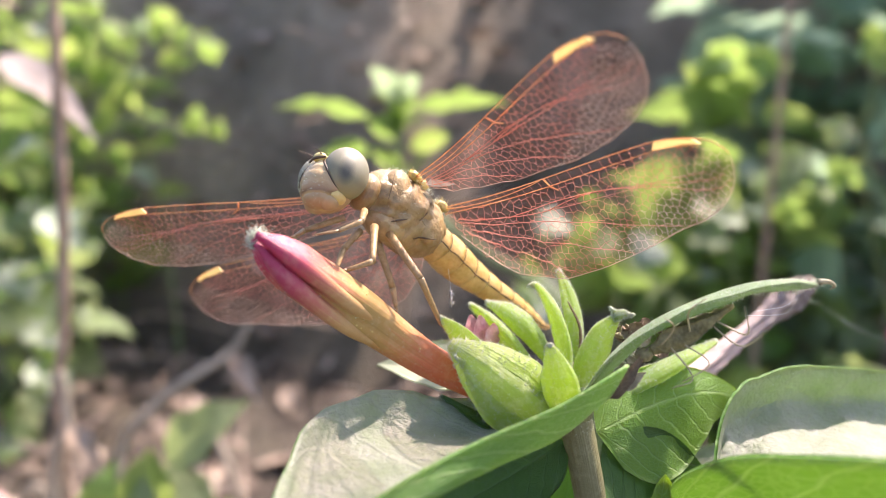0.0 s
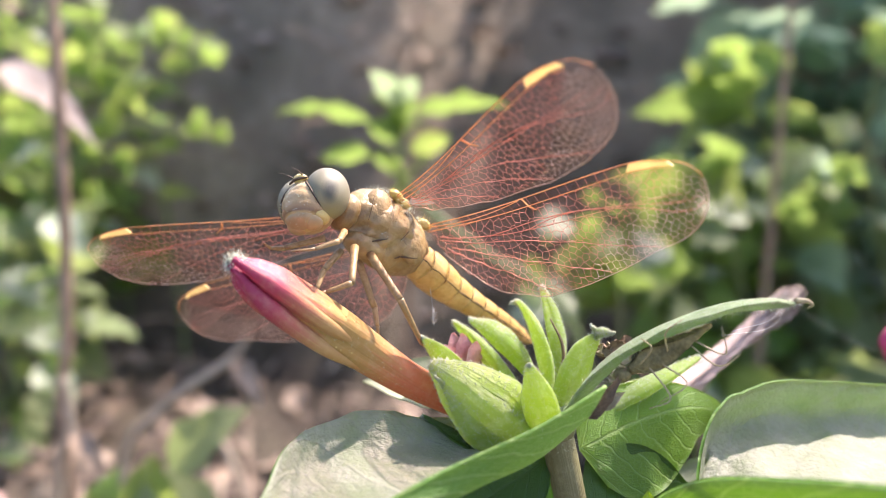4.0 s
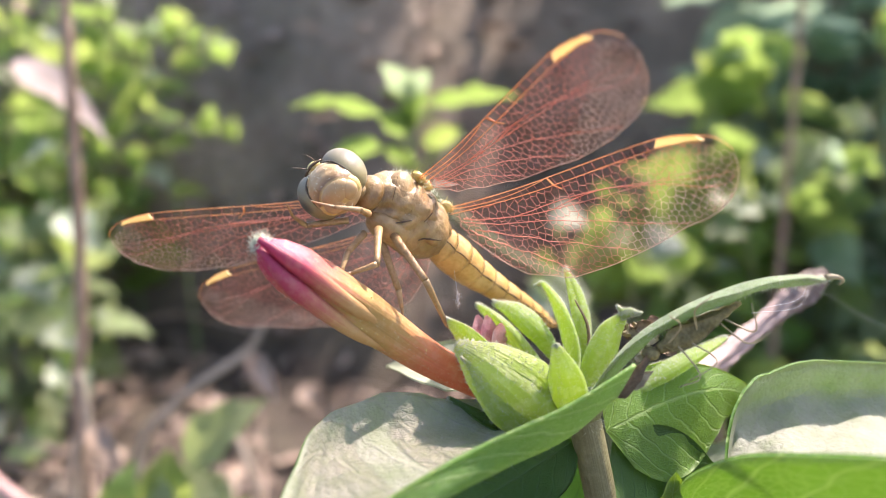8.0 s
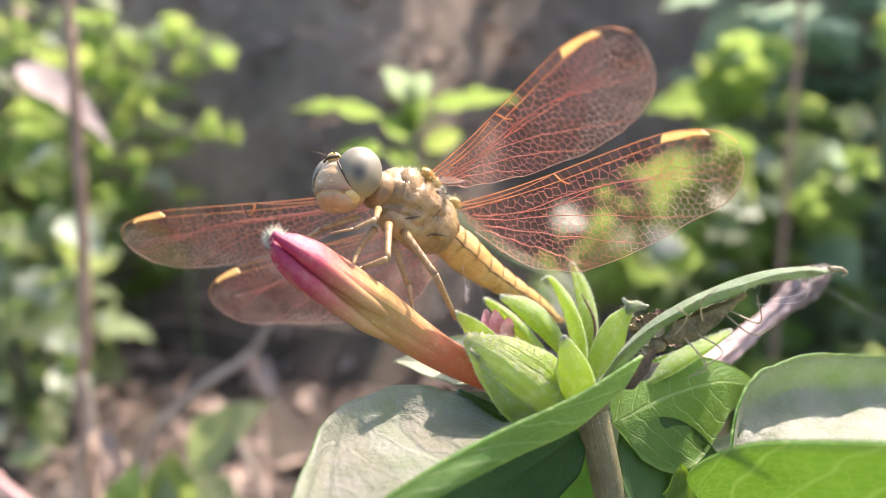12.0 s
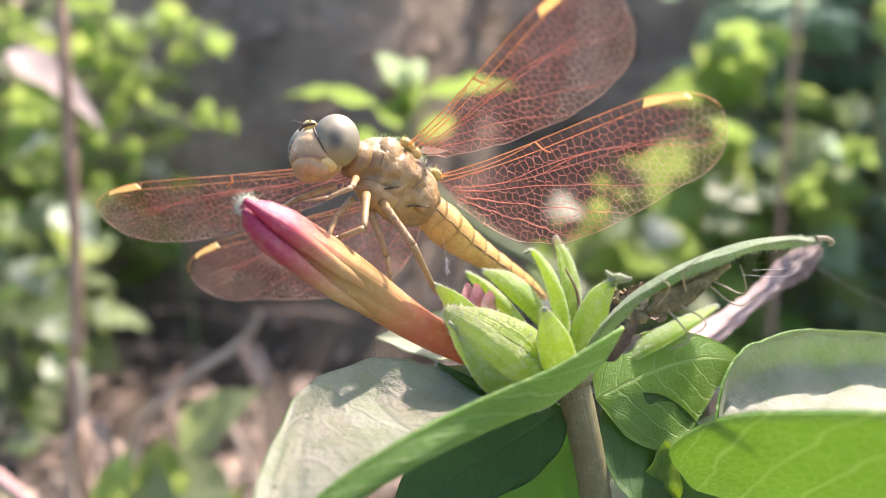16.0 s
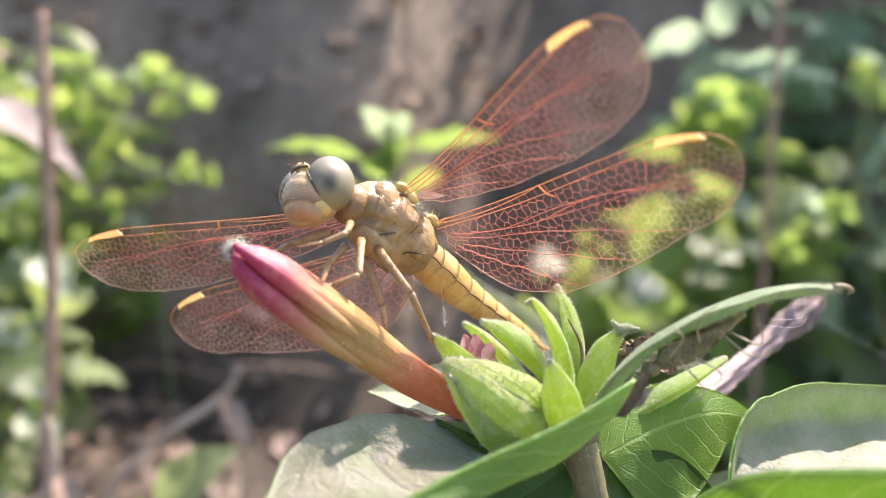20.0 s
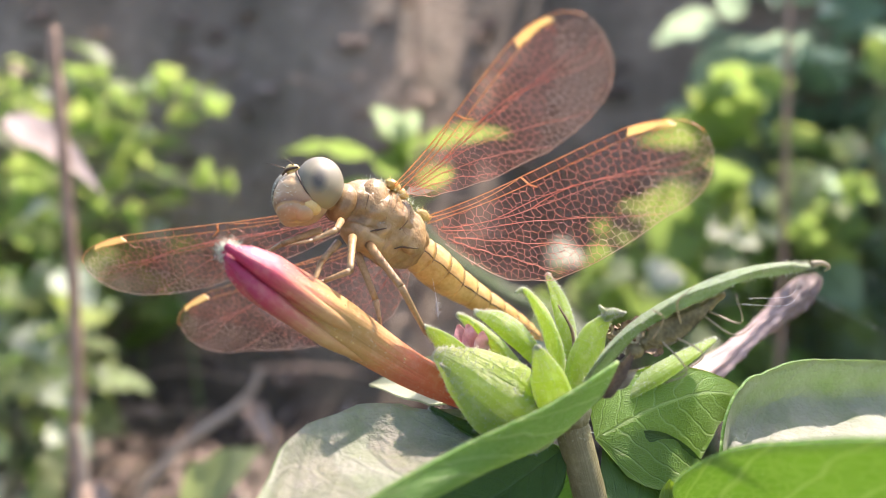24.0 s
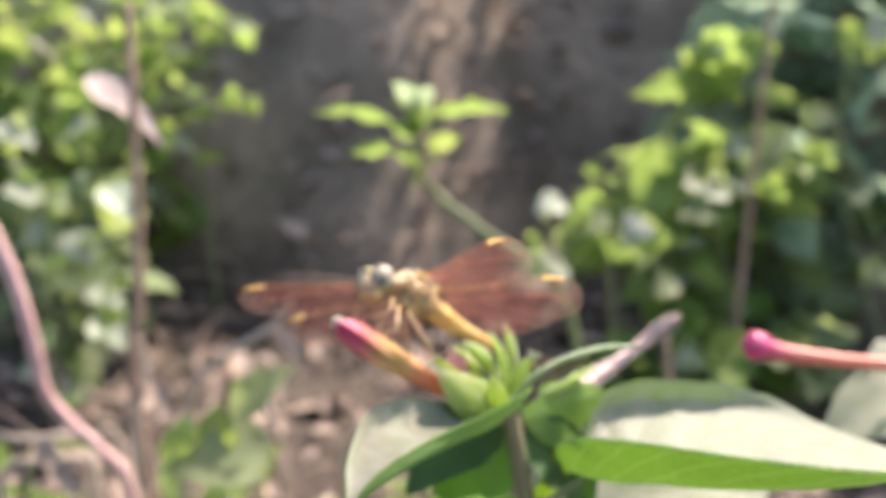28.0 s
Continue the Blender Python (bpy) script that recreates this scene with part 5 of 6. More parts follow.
    # SHADELEAF leaves carry the cluster's shade in their colour
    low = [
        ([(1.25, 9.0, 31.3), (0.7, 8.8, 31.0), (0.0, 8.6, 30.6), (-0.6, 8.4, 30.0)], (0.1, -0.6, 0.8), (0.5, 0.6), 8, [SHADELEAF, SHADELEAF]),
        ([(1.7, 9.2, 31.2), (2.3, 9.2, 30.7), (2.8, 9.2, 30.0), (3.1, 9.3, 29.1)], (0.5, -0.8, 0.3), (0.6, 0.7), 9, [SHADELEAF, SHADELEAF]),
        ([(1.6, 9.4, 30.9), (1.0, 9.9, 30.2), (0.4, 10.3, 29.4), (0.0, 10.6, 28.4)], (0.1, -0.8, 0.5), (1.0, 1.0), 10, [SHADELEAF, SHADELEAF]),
        ([(1.9, 9.0, 29.2), (2.2, 9.0, 29.9), (2.35, 9.05, 30.5), (2.4, 9.1, 30.9)], (0.3, -1, 0.1), (0.3, 0.3), 11, [FRESH, FRESH]),
    ]
    low += [
        ([(2.2, 9.4, 28.2), (3.6, 10.0, 28.8), (5.4, 10.3, 29.2), (7.0, 10.2, 29.2)], (0, -0.35, 1), (1.9, 1.3), 12, [DUSTY, UNDER]),
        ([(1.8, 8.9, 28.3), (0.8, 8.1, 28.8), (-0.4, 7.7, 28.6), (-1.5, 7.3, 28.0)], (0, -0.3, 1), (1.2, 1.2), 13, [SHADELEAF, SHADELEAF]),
        ([(2.4, 8.9, 26.4), (1.3, 9.8, 27.4), (0.0, 10.6, 27.6), (-1.2, 11.2, 27.0)], (0, -0.2, 1), (1.5, 1.5), 14, [FRESH, UNDER]),
        ([(2.4, 8.9, 26.0), (3.8, 9.4, 26.8), (5.4, 9.8, 27.0), (7.2, 10.0, 26.4)], (0, -0.2, 1), (1.7, 1.7), 15, [DUSTY, UNDER]),
        ([(3.2, 9.1, 20.0), (1.6, 9.8, 21.0), (-0.4, 10.4, 21.0), (-2.0, 10.8, 20.0)], (0, -0.2, 1), (1.8, 1.8), 16, [FRESH, UNDER]),
        ([(3.2, 9.1, 19.0), (4.8, 9.8, 20.2), (6.6, 10.2, 20.2), (8.6, 10.4, 19.2)], (0, -0.2, 1), (1.8, 1.8), 17, [FRESH, UNDER]),
    ]
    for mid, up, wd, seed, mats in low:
        part("leaf", blade(mid, up, wd, (14, 14), 30, 8, thick=0.03, wave=0.04, puff=0.012, seed=seed, outline=lambda u: math.sin(math.pi * u**0.72) ** 0.75), mats, plant, "green lower leaf with shade put into its colour" if mats[0] is SHADELEAF else "green lower leaf")
    return plant


make_plant()


def make_bug():
    """A slim greenish brown bug under the curled leaf, with a dark husk below it."""
    bug = thing("bug", (1.92, 8.30, 32.62), "slim mottled greenish brown bug clinging under the curled leaf", "insect")
    part("abdomen", tube([(1.95, 8.32, 32.66), (2.2, 8.34, 32.80), (2.5, 8.38, 32.98), (2.72, 8.40, 33.12)], (0.04, 0.11, 0.10, 0.06, 0.02), 30, 16, rough=0.08, shape=lambda u, w: 1 + 0.10 * math.cos(40 * u) + 0.12 * math.cos(2 * w + 5 * u)), BUGSKIN, bug, "mottled greenish brown abdomen")
    part("folded_wing", blade([(1.98, 8.26, 32.72), (2.3, 8.24, 32.86), (2.66, 8.32, 33.12)], (0.3, -0.9, 0.3), (0.12, 0.10), (-12, -12), 10, 3, thick=0.02), [BUGSKIN, BUGSKIN], bug)
    part("bug_head", ball((1.88, 8.30, 32.62), vec(0.09, 0.08, 0.07), 8, 10), BUGSKIN, bug)
    for k, pts in enumerate([[(2.30, 8.28, 32.86), (2.22, 8.10, 33.14), (2.36, 8.05, 33.30)], [(2.10, 8.28, 32.75), (2.30, 8.02, 32.52), (2.10, 7.98, 32.42)], [(2.20, 8.28, 32.78), (2.45, 8.05, 32.66), (2.20, 8.0, 32.48)], [(2.55, 8.34, 32.98), (2.82, 8.2, 32.90), (2.76, 8.2, 33.18)], [(2.50, 8.34, 32.95), (2.75, 8.15, 32.80), (2.95, 8.15, 32.92)], [(2.02, 8.3, 32.70), (2.1, 8.1, 32.98), (1.98, 8.05, 33.1)]]):
        part("leg", tube(pts, (0.010, 0.008, 0.005), 10, 5), BUGLEG, bug)
    husk = thing("dry_husk", (1.55, 8.1, 32.2), "dark brown dry husk lodged between the leaves", "husk")
    part("husk_flap", blade([(1.56, 8.14, 32.22), (1.68, 8.16, 32.38), (1.80, 8.22, 32.54), (1.92, 8.28, 32.72)], (0.2, -0.9, 0.3), (0.10, 0.07), (35, 50), 12, 4, thick=0.015, wave=0.02, seed=3), [HUSK, HUSK], husk, "folded dark brown flap")
    part("husk_flap", blade([(1.66, 8.2, 32.30), (1.80, 8.24, 32.40), (1.92, 8.3, 32.44)], (0.4, -0.8, 0.4), (0.06, 0.07), (30, 20), 9, 3, thick=0.015, wave=0.02, seed=4), [HUSKPALE, HUSK], husk)


make_bug()


def make_silk():
    for pts in ([(5.2, 13.2, 31.7), (6.4, 13.0, 31.1), (7.8, 12.8, 30.9)], [(2.8, 8.3, 33.05), (4.0, 10.4, 32.4), (5.1, 13.1, 31.9)], [(2.9, 8.3, 33.1), (4.0, 10.4, 32.5), (5.05, 13.1, 31.95)]):
        tagged(new("silk_thread", mesh_of("silk_thread", tube(pts, (0.0016, 0.0016), 14, 4), SILK)), "fine spider thread between flower and leaf", "spider silk", "spider threads")
    rng = np.random.RandomState(3)
    p = spline([(-0.06, 9.7, 33.0), (-0.03, 9.74, 32.75), (-0.02, 9.74, 32.58)], 50)
    g = join(tube(p[::7], (0.0018, 0.0018), seg=4, straight=True), hairs([p[min(49, int(abs(rng.normal()) * 12 + 28))] for _ in range(90)], rng.normal(size=(90, 3)), 0.06, 0.003, 0.3, 2))
    tagged(new("fluff", mesh_of("fluff", g, SILK)), "wisp of white fluff hanging below the abdomen", "fluff")


make_silk()


# ---- plants behind ----
def leaf_template(k, narrow=1.0):
    """A leaf 1 cm long along y from its stalk, in a few shapes."""
    rng = np.random.RandomState(40 + k)
    bow = rng.uniform(-0.12, 0.2)
    g = blade([(0, 0, 0), (0, 0.35, 0.06 + bow * 0.5), (0, 0.7, 0.04 + bow * 0.6), (0, 1.0, -0.1)], (0, 0, 1), (0.27 * narrow, 0.27 * narrow), (14, 14), 9, 3, thick=0.0, wave=0.05, seed=k, outline=lambda u: ovate(u, 1.0, 0.75))
    return g


TEMPLATES = {}


def leaf_mesh(k, mat, narrow):
    key = (k, mat.name, narrow)
    if key not in TEMPLATES:
        TEMPLATES[key] = mesh_of("leaf", leaf_template(k, narrow), [mat, mat])
    return TEMPLATES[key]


def add_leaf(parent, at, to, mat, narrow=1.0, k=0, roll=0.0, face=None):
    """One leaf from its foot to its tip, in the world's centimetres; face: the way its top looks."""
    a, b = vec(*at), vec(*to)
    d = b - a
    length = np.linalg.norm(d)
    y = Vector(unit(d))
    x = y.cross(Vector((0, 0, 1)))
    x = x.normalized() if x.length > 0.05 else Vector((1, 0, 0))
    if face is not None:
        x = y.cross(Vector(face)).normalized()
    m = Matrix((x, y, x.cross(y))).transposed().to_4x4() @ Matrix.Rotation(radians(roll), 4, "Y")
    ob = new("leaf", leaf_mesh(k % 4, mat, narrow))
    ob.parent = parent
    ob.matrix_basis = Matrix.Translation([CM * v for v in a - PIVOT[parent.name]]) @ m @ Matrix.Scale(length, 4)
    return ob


def weed(name, path, spread, count, size, mat, stalk, label, category="weed", group="", seed=0, narrow=1.0, span=(0.35, 1.0), radius=(0.2, 0.1), flat=0.5, glint=0.09, lit=0.0):
    """A stalk with leaves standing off it in pairs, each on a short way out."""
    rng = np.random.RandomState(seed)
    x, y, _ = path[0]
    path = [(x, y, ground_height(x, y) - 0.5), *path[1:]]
    w = thing(name, (x, y, ground_height(x, y)), label, category, group)
    line = spline(path, 60)
    part("stalk", tube(path, radius, 24, 7), stalk, w)
    for k in range(count):
        u = span[0] + (span[1] - span[0]) * ((k + rng.rand()) / count)
        p = line[min(59, int(u * 59))]
        a = 2.4 * k + rng.uniform(-0.5, 0.5)
        d = vec(math.cos(a), math.sin(a), rng.uniform(-flat, 1.2 - flat))
        foot = p + d * vec(1, 1, 0.4) * rng.uniform(0, spread)
        tip = foot + unit(d + vec(0, 0, rng.uniform(-0.5, 0.3))) * size * rng.uniform(0.6, 1.25)
        if spread > 1 and np.linalg.norm(foot - p) > 0.6:
            part("twig", tube([p, (p + foot) / 2 + vec(0, 0, 0.2), foot], (0.08, 0.05), 5, 5), stalk, w)
        # shining leaves also take the copy whose colour holds the glint
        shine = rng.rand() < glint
        add_leaf(w, foot, tip if not shine else foot + (tip - foot) * 0.75, (WEED_GLINT if glint < 0.2 or k % 3 == 0 else mat) if shine else mat, narrow, rng.randint(4), rng.uniform(-50, 50) * (not shine), GLINT if shine else BACKLIT if rng.rand() < lit else None)
    return w


# tall dry stalk with a hanging dead leaf
DRY_FOOT = (-17.3, 37.4, ground_height(-17.3, 37.4))
dry = thing("dry_stalk", DRY_FOOT, "tall thin brown dry stalk with a long dead leaf", "stalk")
part("stalk", tube([(DRY_FOOT[0], DRY_FOOT[1], DRY_FOOT[2] - 0.5), (-17.9, 37.4, 16.5), (-17.4, 37.6, 20.8), (-17.1, 37.8, 25.4), (-16.9, 38.0, 30.2), (-16.8, 38.1, 33.9), (-16.7, 38.2, 36.5)], (0.32, 0.28, 0.27, 0.26, 0.25, 0.22), 44, 8, rough=0.16), BARK, dry)
DEAD_UP = unit(np.array(to_sun) + unit(vec(-0.1, -0.95, 0.15)))
part("dead_leaf", blade([(-19.5, 38.9, 32.9), (-18.2, 38.8, 32.0), (-16.9, 38.7, 31.0), (-15.6, 38.6, 29.4)], DEAD_UP, (0.95, 0.9), (8, 12), 18, 4, thick=0.05, wave=0.08), [DEADPINK, DEADPINK], dry, "long pale pinkish dead leaf")

# bright weed in the middle
mid = thing("bright_weed", (9.0, 44.5, ground_height(9.0, 44.5)), "bright yellow-green weed with spreading leaves on a leaning stem", "weed")
part("stalk", tube([(9.0, 44.5, -1), (6.2, 44.5, 18.4), (0.9, 44.0, 23.6), (-1.4, 43.8, 25.4), (-3.0, 43.6, 27.4), (-3.2, 43.6, 30.1), (-3.2, 43.6, 32.2)], (0.30, 0.28, 0.26, 0.22, 0.18, 0.12), 30, 8), GREENSTEM, mid)
# leaves that catch the sun: they lie half-way between the sun and the walker's side
BACKLIT = (0.26, 0.79, 0.55)
GLINT = unit(np.array(to_sun) + unit(vec(-0.1, -0.95, 0.15)))
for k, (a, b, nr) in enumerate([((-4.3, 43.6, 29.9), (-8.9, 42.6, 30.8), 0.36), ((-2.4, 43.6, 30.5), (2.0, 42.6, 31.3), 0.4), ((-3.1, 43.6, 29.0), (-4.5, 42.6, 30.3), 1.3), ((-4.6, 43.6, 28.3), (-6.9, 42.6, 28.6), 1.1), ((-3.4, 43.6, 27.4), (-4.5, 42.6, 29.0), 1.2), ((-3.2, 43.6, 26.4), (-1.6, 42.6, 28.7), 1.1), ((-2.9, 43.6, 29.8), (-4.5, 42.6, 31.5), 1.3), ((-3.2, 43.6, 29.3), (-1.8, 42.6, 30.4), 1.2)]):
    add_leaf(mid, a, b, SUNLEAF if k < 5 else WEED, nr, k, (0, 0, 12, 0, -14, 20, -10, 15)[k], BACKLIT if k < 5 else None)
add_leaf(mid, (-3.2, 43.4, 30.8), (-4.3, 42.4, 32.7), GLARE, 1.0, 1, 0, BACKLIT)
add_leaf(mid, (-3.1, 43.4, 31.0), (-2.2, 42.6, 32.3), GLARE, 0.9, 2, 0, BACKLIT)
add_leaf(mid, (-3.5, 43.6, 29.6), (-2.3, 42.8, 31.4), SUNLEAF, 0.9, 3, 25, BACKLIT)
add_leaf(mid, (-2.6, 43.6, 28.6), (-0.6, 42.8, 29.6), WEED, 0.8, 0, -20, BACKLIT)


def sunlit_weed(foot, leaves, label):
    w = thing("bright_weed", (foot[0], foot[1], ground_height(foot[0], foot[1])), label, "weed", "bright weeds")
    mean = np.mean([a for a, _, _, _ in leaves], axis=0)
    trunk = [(foot[0], foot[1], ground_height(foot[0], foot[1]) - 0.5), ((foot[0] + mean[0]) / 2, foot[1], mean[2] * 0.55), tuple(mean)]
    part("stalk", tube(trunk, (0.22, 0.18, 0.12), 18, 7), GREENSTEM, w)
    rng = np.random.RandomState(int(abs(foot[0]) * 7))
    for k, (a, b, nr, shiny) in enumerate(leaves):
        part("twig", tube([mean, (mean + vec(*a)) / 2 + vec(0, 0, 0.3), a], (0.12, 0.07), 6, 5), GREENSTEM, w)
        a, d = vec(*a), vec(*b) - vec(*a)
        turn, face = rng.uniform(-22, 22), (BACKLIT, GLINT, GLINT)[shiny]
        share = 0.86 if foot[0] < 0 else 1.0
        add_leaf(w, a, a + share * d, (SUNLEAF, WEED_GLINT, WEED_GREY)[shiny], nr * share, k, turn if shiny != 1 else 0, face)
        # smaller leaves of the same shoot round the large one
        side = unit(np.cross(d, vec(0, 1, 0))) * np.linalg.norm(d)
        for g in (-1, 1):
            f = a + d * rng.uniform(0.0, 0.4) + vec(0, 0.6, 0)
            e = f + d * rng.uniform(0.25, 0.5) + side * g * rng.uniform(0.3, 0.55)
            add_leaf(w, f, e, (SUNLEAF, WEED_GREY, WEED)[(k + g) % 3], min(1.1, nr * 0.8), k + 1, rng.uniform(-40, 40), face)
    return w


sunlit_weed((33.0, 79.0), [((23.1, 75.5, 26.7), (12.6, 74.3, 27.1), 0.62, 0), ((23.4, 76.5, 28.0), (16.9, 75.3, 29.5), 1.1, 0), ((23.5, 77.5, 25.6), (18.8, 76.3, 27.4), 1, 0), ((23.2, 78.5, 25.7), (19.8, 77.3, 26.5), 1.6, 1), ((21.3, 76.0, 30.7), (18.9, 74.8, 32.5), 1.8, 0), ((24.5, 77.0, 32.2), (23.1, 75.8, 29.6), 1.7, 0), ((26.3, 78.0, 30.1), (24.1, 76.8, 29.5), 1.8, 0), ((19.5, 75.5, 30.3), (18.0, 74.3, 31.1), 1.6, 0), ((22.4, 76.5, 24.7), (21.1, 75.3, 22.1), 1.5, 2)], "sunlit yellow-green weed with long pointed leaves")
sunlit_weed((25.0, 68.0), [((14.1, 64.5, 25.1), (13.4, 63.3, 18.3), 1.15, 0), ((19.7, 65.5, 25.0), (14.5, 64.3, 22.7), 1.1, 0), ((18.8, 66.5, 23.6), (15.8, 65.3, 24.3), 1.4, 0), ((20.8, 67.5, 20.1), (16.3, 66.3, 21.4), 1.5, 1), ((16.3, 65.0, 19.3), (19.2, 63.8, 19.0), 1.5, 2), ((16.5, 66.0, 21.3), (15.5, 64.8, 17.9), 1.3, 0), ((24.1, 67.0, 24.6), (22.1, 65.8, 22.3), 1.5, 2), ((16.0, 64.5, 21.3), (13.9, 63.3, 22.9), 1.3, 0)], "sunlit bright green weed with broad shining leaves")
sunlit_weed((12.5, 58.0), [((6.2, 53.5, 22.8), (4.1, 52.3, 22.6), 1.6, 1), ((9.2, 54.5, 22.0), (6.7, 53.3, 20.5), 1.4, 2), ((6.1, 55.5, 20.5), (10.1, 54.3, 18.4), 1.3, 0), ((14.3, 56.5, 19.5), (9.0, 55.3, 18.6), 0.9, 0), ((11.7, 54.0, 21.8), (10.3, 52.8, 20.4), 1.8, 1), ((10.5, 55.0, 19.2), (6.1, 53.8, 18.6), 1, 0), ((7.1, 56.0, 17.0), (2.7, 54.8, 16.2), 1.5, 1), ((8.1, 53.5, 22.5), (5.8, 52.3, 21.2), 1.4, 0), ((14.5, 54.5, 17.0), (12.4, 53.3, 16.5), 1.4, 2), ((4.9, 55.5, 19.7), (3.8, 54.3, 18.4), 1.4, 0)], "low sunlit weed with bright green and shining leaves")
sunlit_weed((38.0, 70.0), [((27.9, 64.5, 34.2), (27.1, 63.3, 31.0), 1.2, 0), ((29.8, 65.5, 34.5), (29.1, 64.3, 32.2), 1.4, 1), ((31.1, 66.5, 31.5), (29.1, 65.3, 33.3), 1.4, 0), ((25.1, 67.5, 25.4), (21.6, 66.3, 21.9), 1, 2), ((26.5, 65.0, 27.8), (24.7, 63.8, 26.2), 1.2, 2), ((22.1, 66.0, 21.1), (24.9, 64.8, 20.6), 1.2, 0), ((34.3, 67.0, 14.4), (31.8, 65.8, 13.3), 1.5, 2), ((25.1, 64.5, 24.8), (27.6, 63.3, 23.6), 1.2, 0)], "weed with scattered shining leaves beside the dark shrubs")
sunlit_weed((-27.0, 83.0), [((-33.8, 78.5, 31.9), (-30.1, 77.3, 30.4), 1.5, 0), ((-32.6, 79.5, 28.9), (-28.7, 78.3, 27.5), 1.5, 0), ((-30.5, 80.5, 30.9), (-27.7, 79.3, 29.0), 1.7, 0), ((-29.5, 81.5, 27.9), (-30.2, 80.3, 25.5), 1.3, 0), ((-26.9, 79.0, 33.5), (-24.3, 77.8, 32.0), 1.5, 0), ((-25.2, 80.0, 32.1), (-23.2, 78.8, 30.5), 1.6, 0), ((-22.6, 81.0, 30.9), (-20.7, 79.8, 29.7), 1.6, 0), ((-22.6, 78.5, 31.6), (-20.7, 77.3, 30.6), 1.5, 1), ((-32.6, 79.5, 33.4), (-30.3, 78.3, 32.6), 1.6, 0), ((-37.4, 80.5, 32.3), (-35.8, 79.3, 30.9), 1.6, 1)], "leafy weed with small bright green leaves in the sun")
sunlit_weed((-38.0, 84.0), [((-39.0, 78.5, 25.0), (-35.8, 77.3, 23.4), 1.6, 0), ((-40.7, 79.5, 25.8), (-38.0, 78.3, 24.4), 1.5, 0), ((-34.7, 80.5, 21.2), (-31.0, 79.3, 20.9), 1.4, 0), ((-40.4, 81.5, 18.5), (-37.2, 80.3, 17.5), 1.6, 0), ((-31.4, 79.0, 21.6), (-28.5, 77.8, 19.7), 1.4, 0), ((-24.9, 80.0, 23.5), (-22.1, 78.8, 24.5), 1.3, 0), ((-23.0, 81.0, 23.3), (-20.4, 79.8, 23.8), 1.3, 0), ((-38.2, 78.5, 22.2), (-35.7, 77.3, 21.1), 1.8, 1), ((-34.6, 79.5, 33.8), (-32.2, 78.3, 32.3), 1.7, 0), ((-40.7, 80.5, 33.1), (-38.2, 79.3, 31.9), 1.6, 0), ((-35.3, 81.5, 17.8), (-33.0, 80.3, 16.6), 1.6, 0), ((-37.3, 79.0, 27.4), (-38.2, 77.8, 28.3), 1.5, 0)], "leafy weed with small bright green leaves in the sun")
sunlit_weed((-40.0, 74.0), [((-38.2, 70.5, 5.0), (-35.1, 69.3, 4.9), 1.6, 0), ((-39.7, 71.5, 0.9), (-36.7, 70.3, 0.6), 1.6, 0), ((-37.2, 72.5, 10.6), (-34.1, 71.3, 12.1), 1.6, 0), ((-38.3, 73.5, 13.7), (-35.4, 72.3, 13.2), 1.5, 0), ((-34.4, 71.0, 17.2), (-31.7, 69.8, 16.4), 1.5, 0), ((-36.9, 72.0, 25.6), (-34.2, 70.8, 23.0), 1.7, 0), ((-38.4, 73.0, 20.8), (-32.9, 71.8, 19.7), 1.5, 0), ((-36.1, 70.5, 22.2), (-32.4, 69.3, 24.5), 1.8, 1), ((-28.1, 71.5, 32.6), (-26.4, 70.3, 30.0), 1.6, 0), ((-20.8, 72.5, 30.3), (-19.2, 71.3, 31.9), 1.9, 0), ((-24.8, 73.5, 33.0), (-22.1, 72.3, 31.7), 1.7, 0)], "bushy weed with small yellow-green leaves in the sun")
sunlit_weed((-34.0, 66.0), [((-29.6, 62.5, 20.3), (-26.2, 61.3, 17.5), 1.5, 1), ((-33.8, 63.5, 15.6), (-29.5, 62.3, 13.3), 1.4, 1), ((-37.2, 64.5, 13.4), (-33.9, 63.3, 11.4), 1.5, 2), ((-35.4, 65.5, 11.5), (-31.9, 64.3, 9.5), 1.5, 2), ((-32.1, 63.0, 11.6), (-27.8, 61.8, 9.9), 1.4, 1), ((-32.4, 64.0, 8.1), (-28.5, 62.8, 5.6), 1.5, 1), ((-35.1, 65.0, 3.7), (-31.4, 63.8, 2.7), 1.5, 2), ((-31.7, 62.5, 13.5), (-27.0, 61.3, 13.6), 1, 2)], "drooping weed with rounded green leaves, some coloured sun-white")
sunlit_weed((-37.0, 65.0), [((-34.2, 60.5, 3.1), (-30.8, 59.3, 3.1), 1.7, 2), ((-37.6, 61.5, 4.6), (-34.4, 60.3, 4.1), 1.7, 1), ((-37.1, 62.5, 20.3), (-33.6, 61.3, 18.7), 1.5, 1), ((-37.9, 63.5, 24.9), (-33.9, 62.3, 23.2), 1.4, 1), ((-36.1, 61.0, 8.7), (-33.4, 59.8, 6.9), 1.4, 2), ((-33.8, 62.0, 3.5), (-30.8, 60.8, 4.0), 1.6, 2), ((-34.2, 63.0, 12.1), (-30.8, 61.8, 10.9), 1.5, 2), ((-33.6, 60.5, 20.7), (-30.8, 59.3, 18.9), 1.6, 2), ((-31.9, 61.5, 7.0), (-29.4, 60.3, 5.9), 1.5, 2)], "drooping weed with rounded green leaves, some coloured sun-white")
RNG = np.random.RandomState(77)
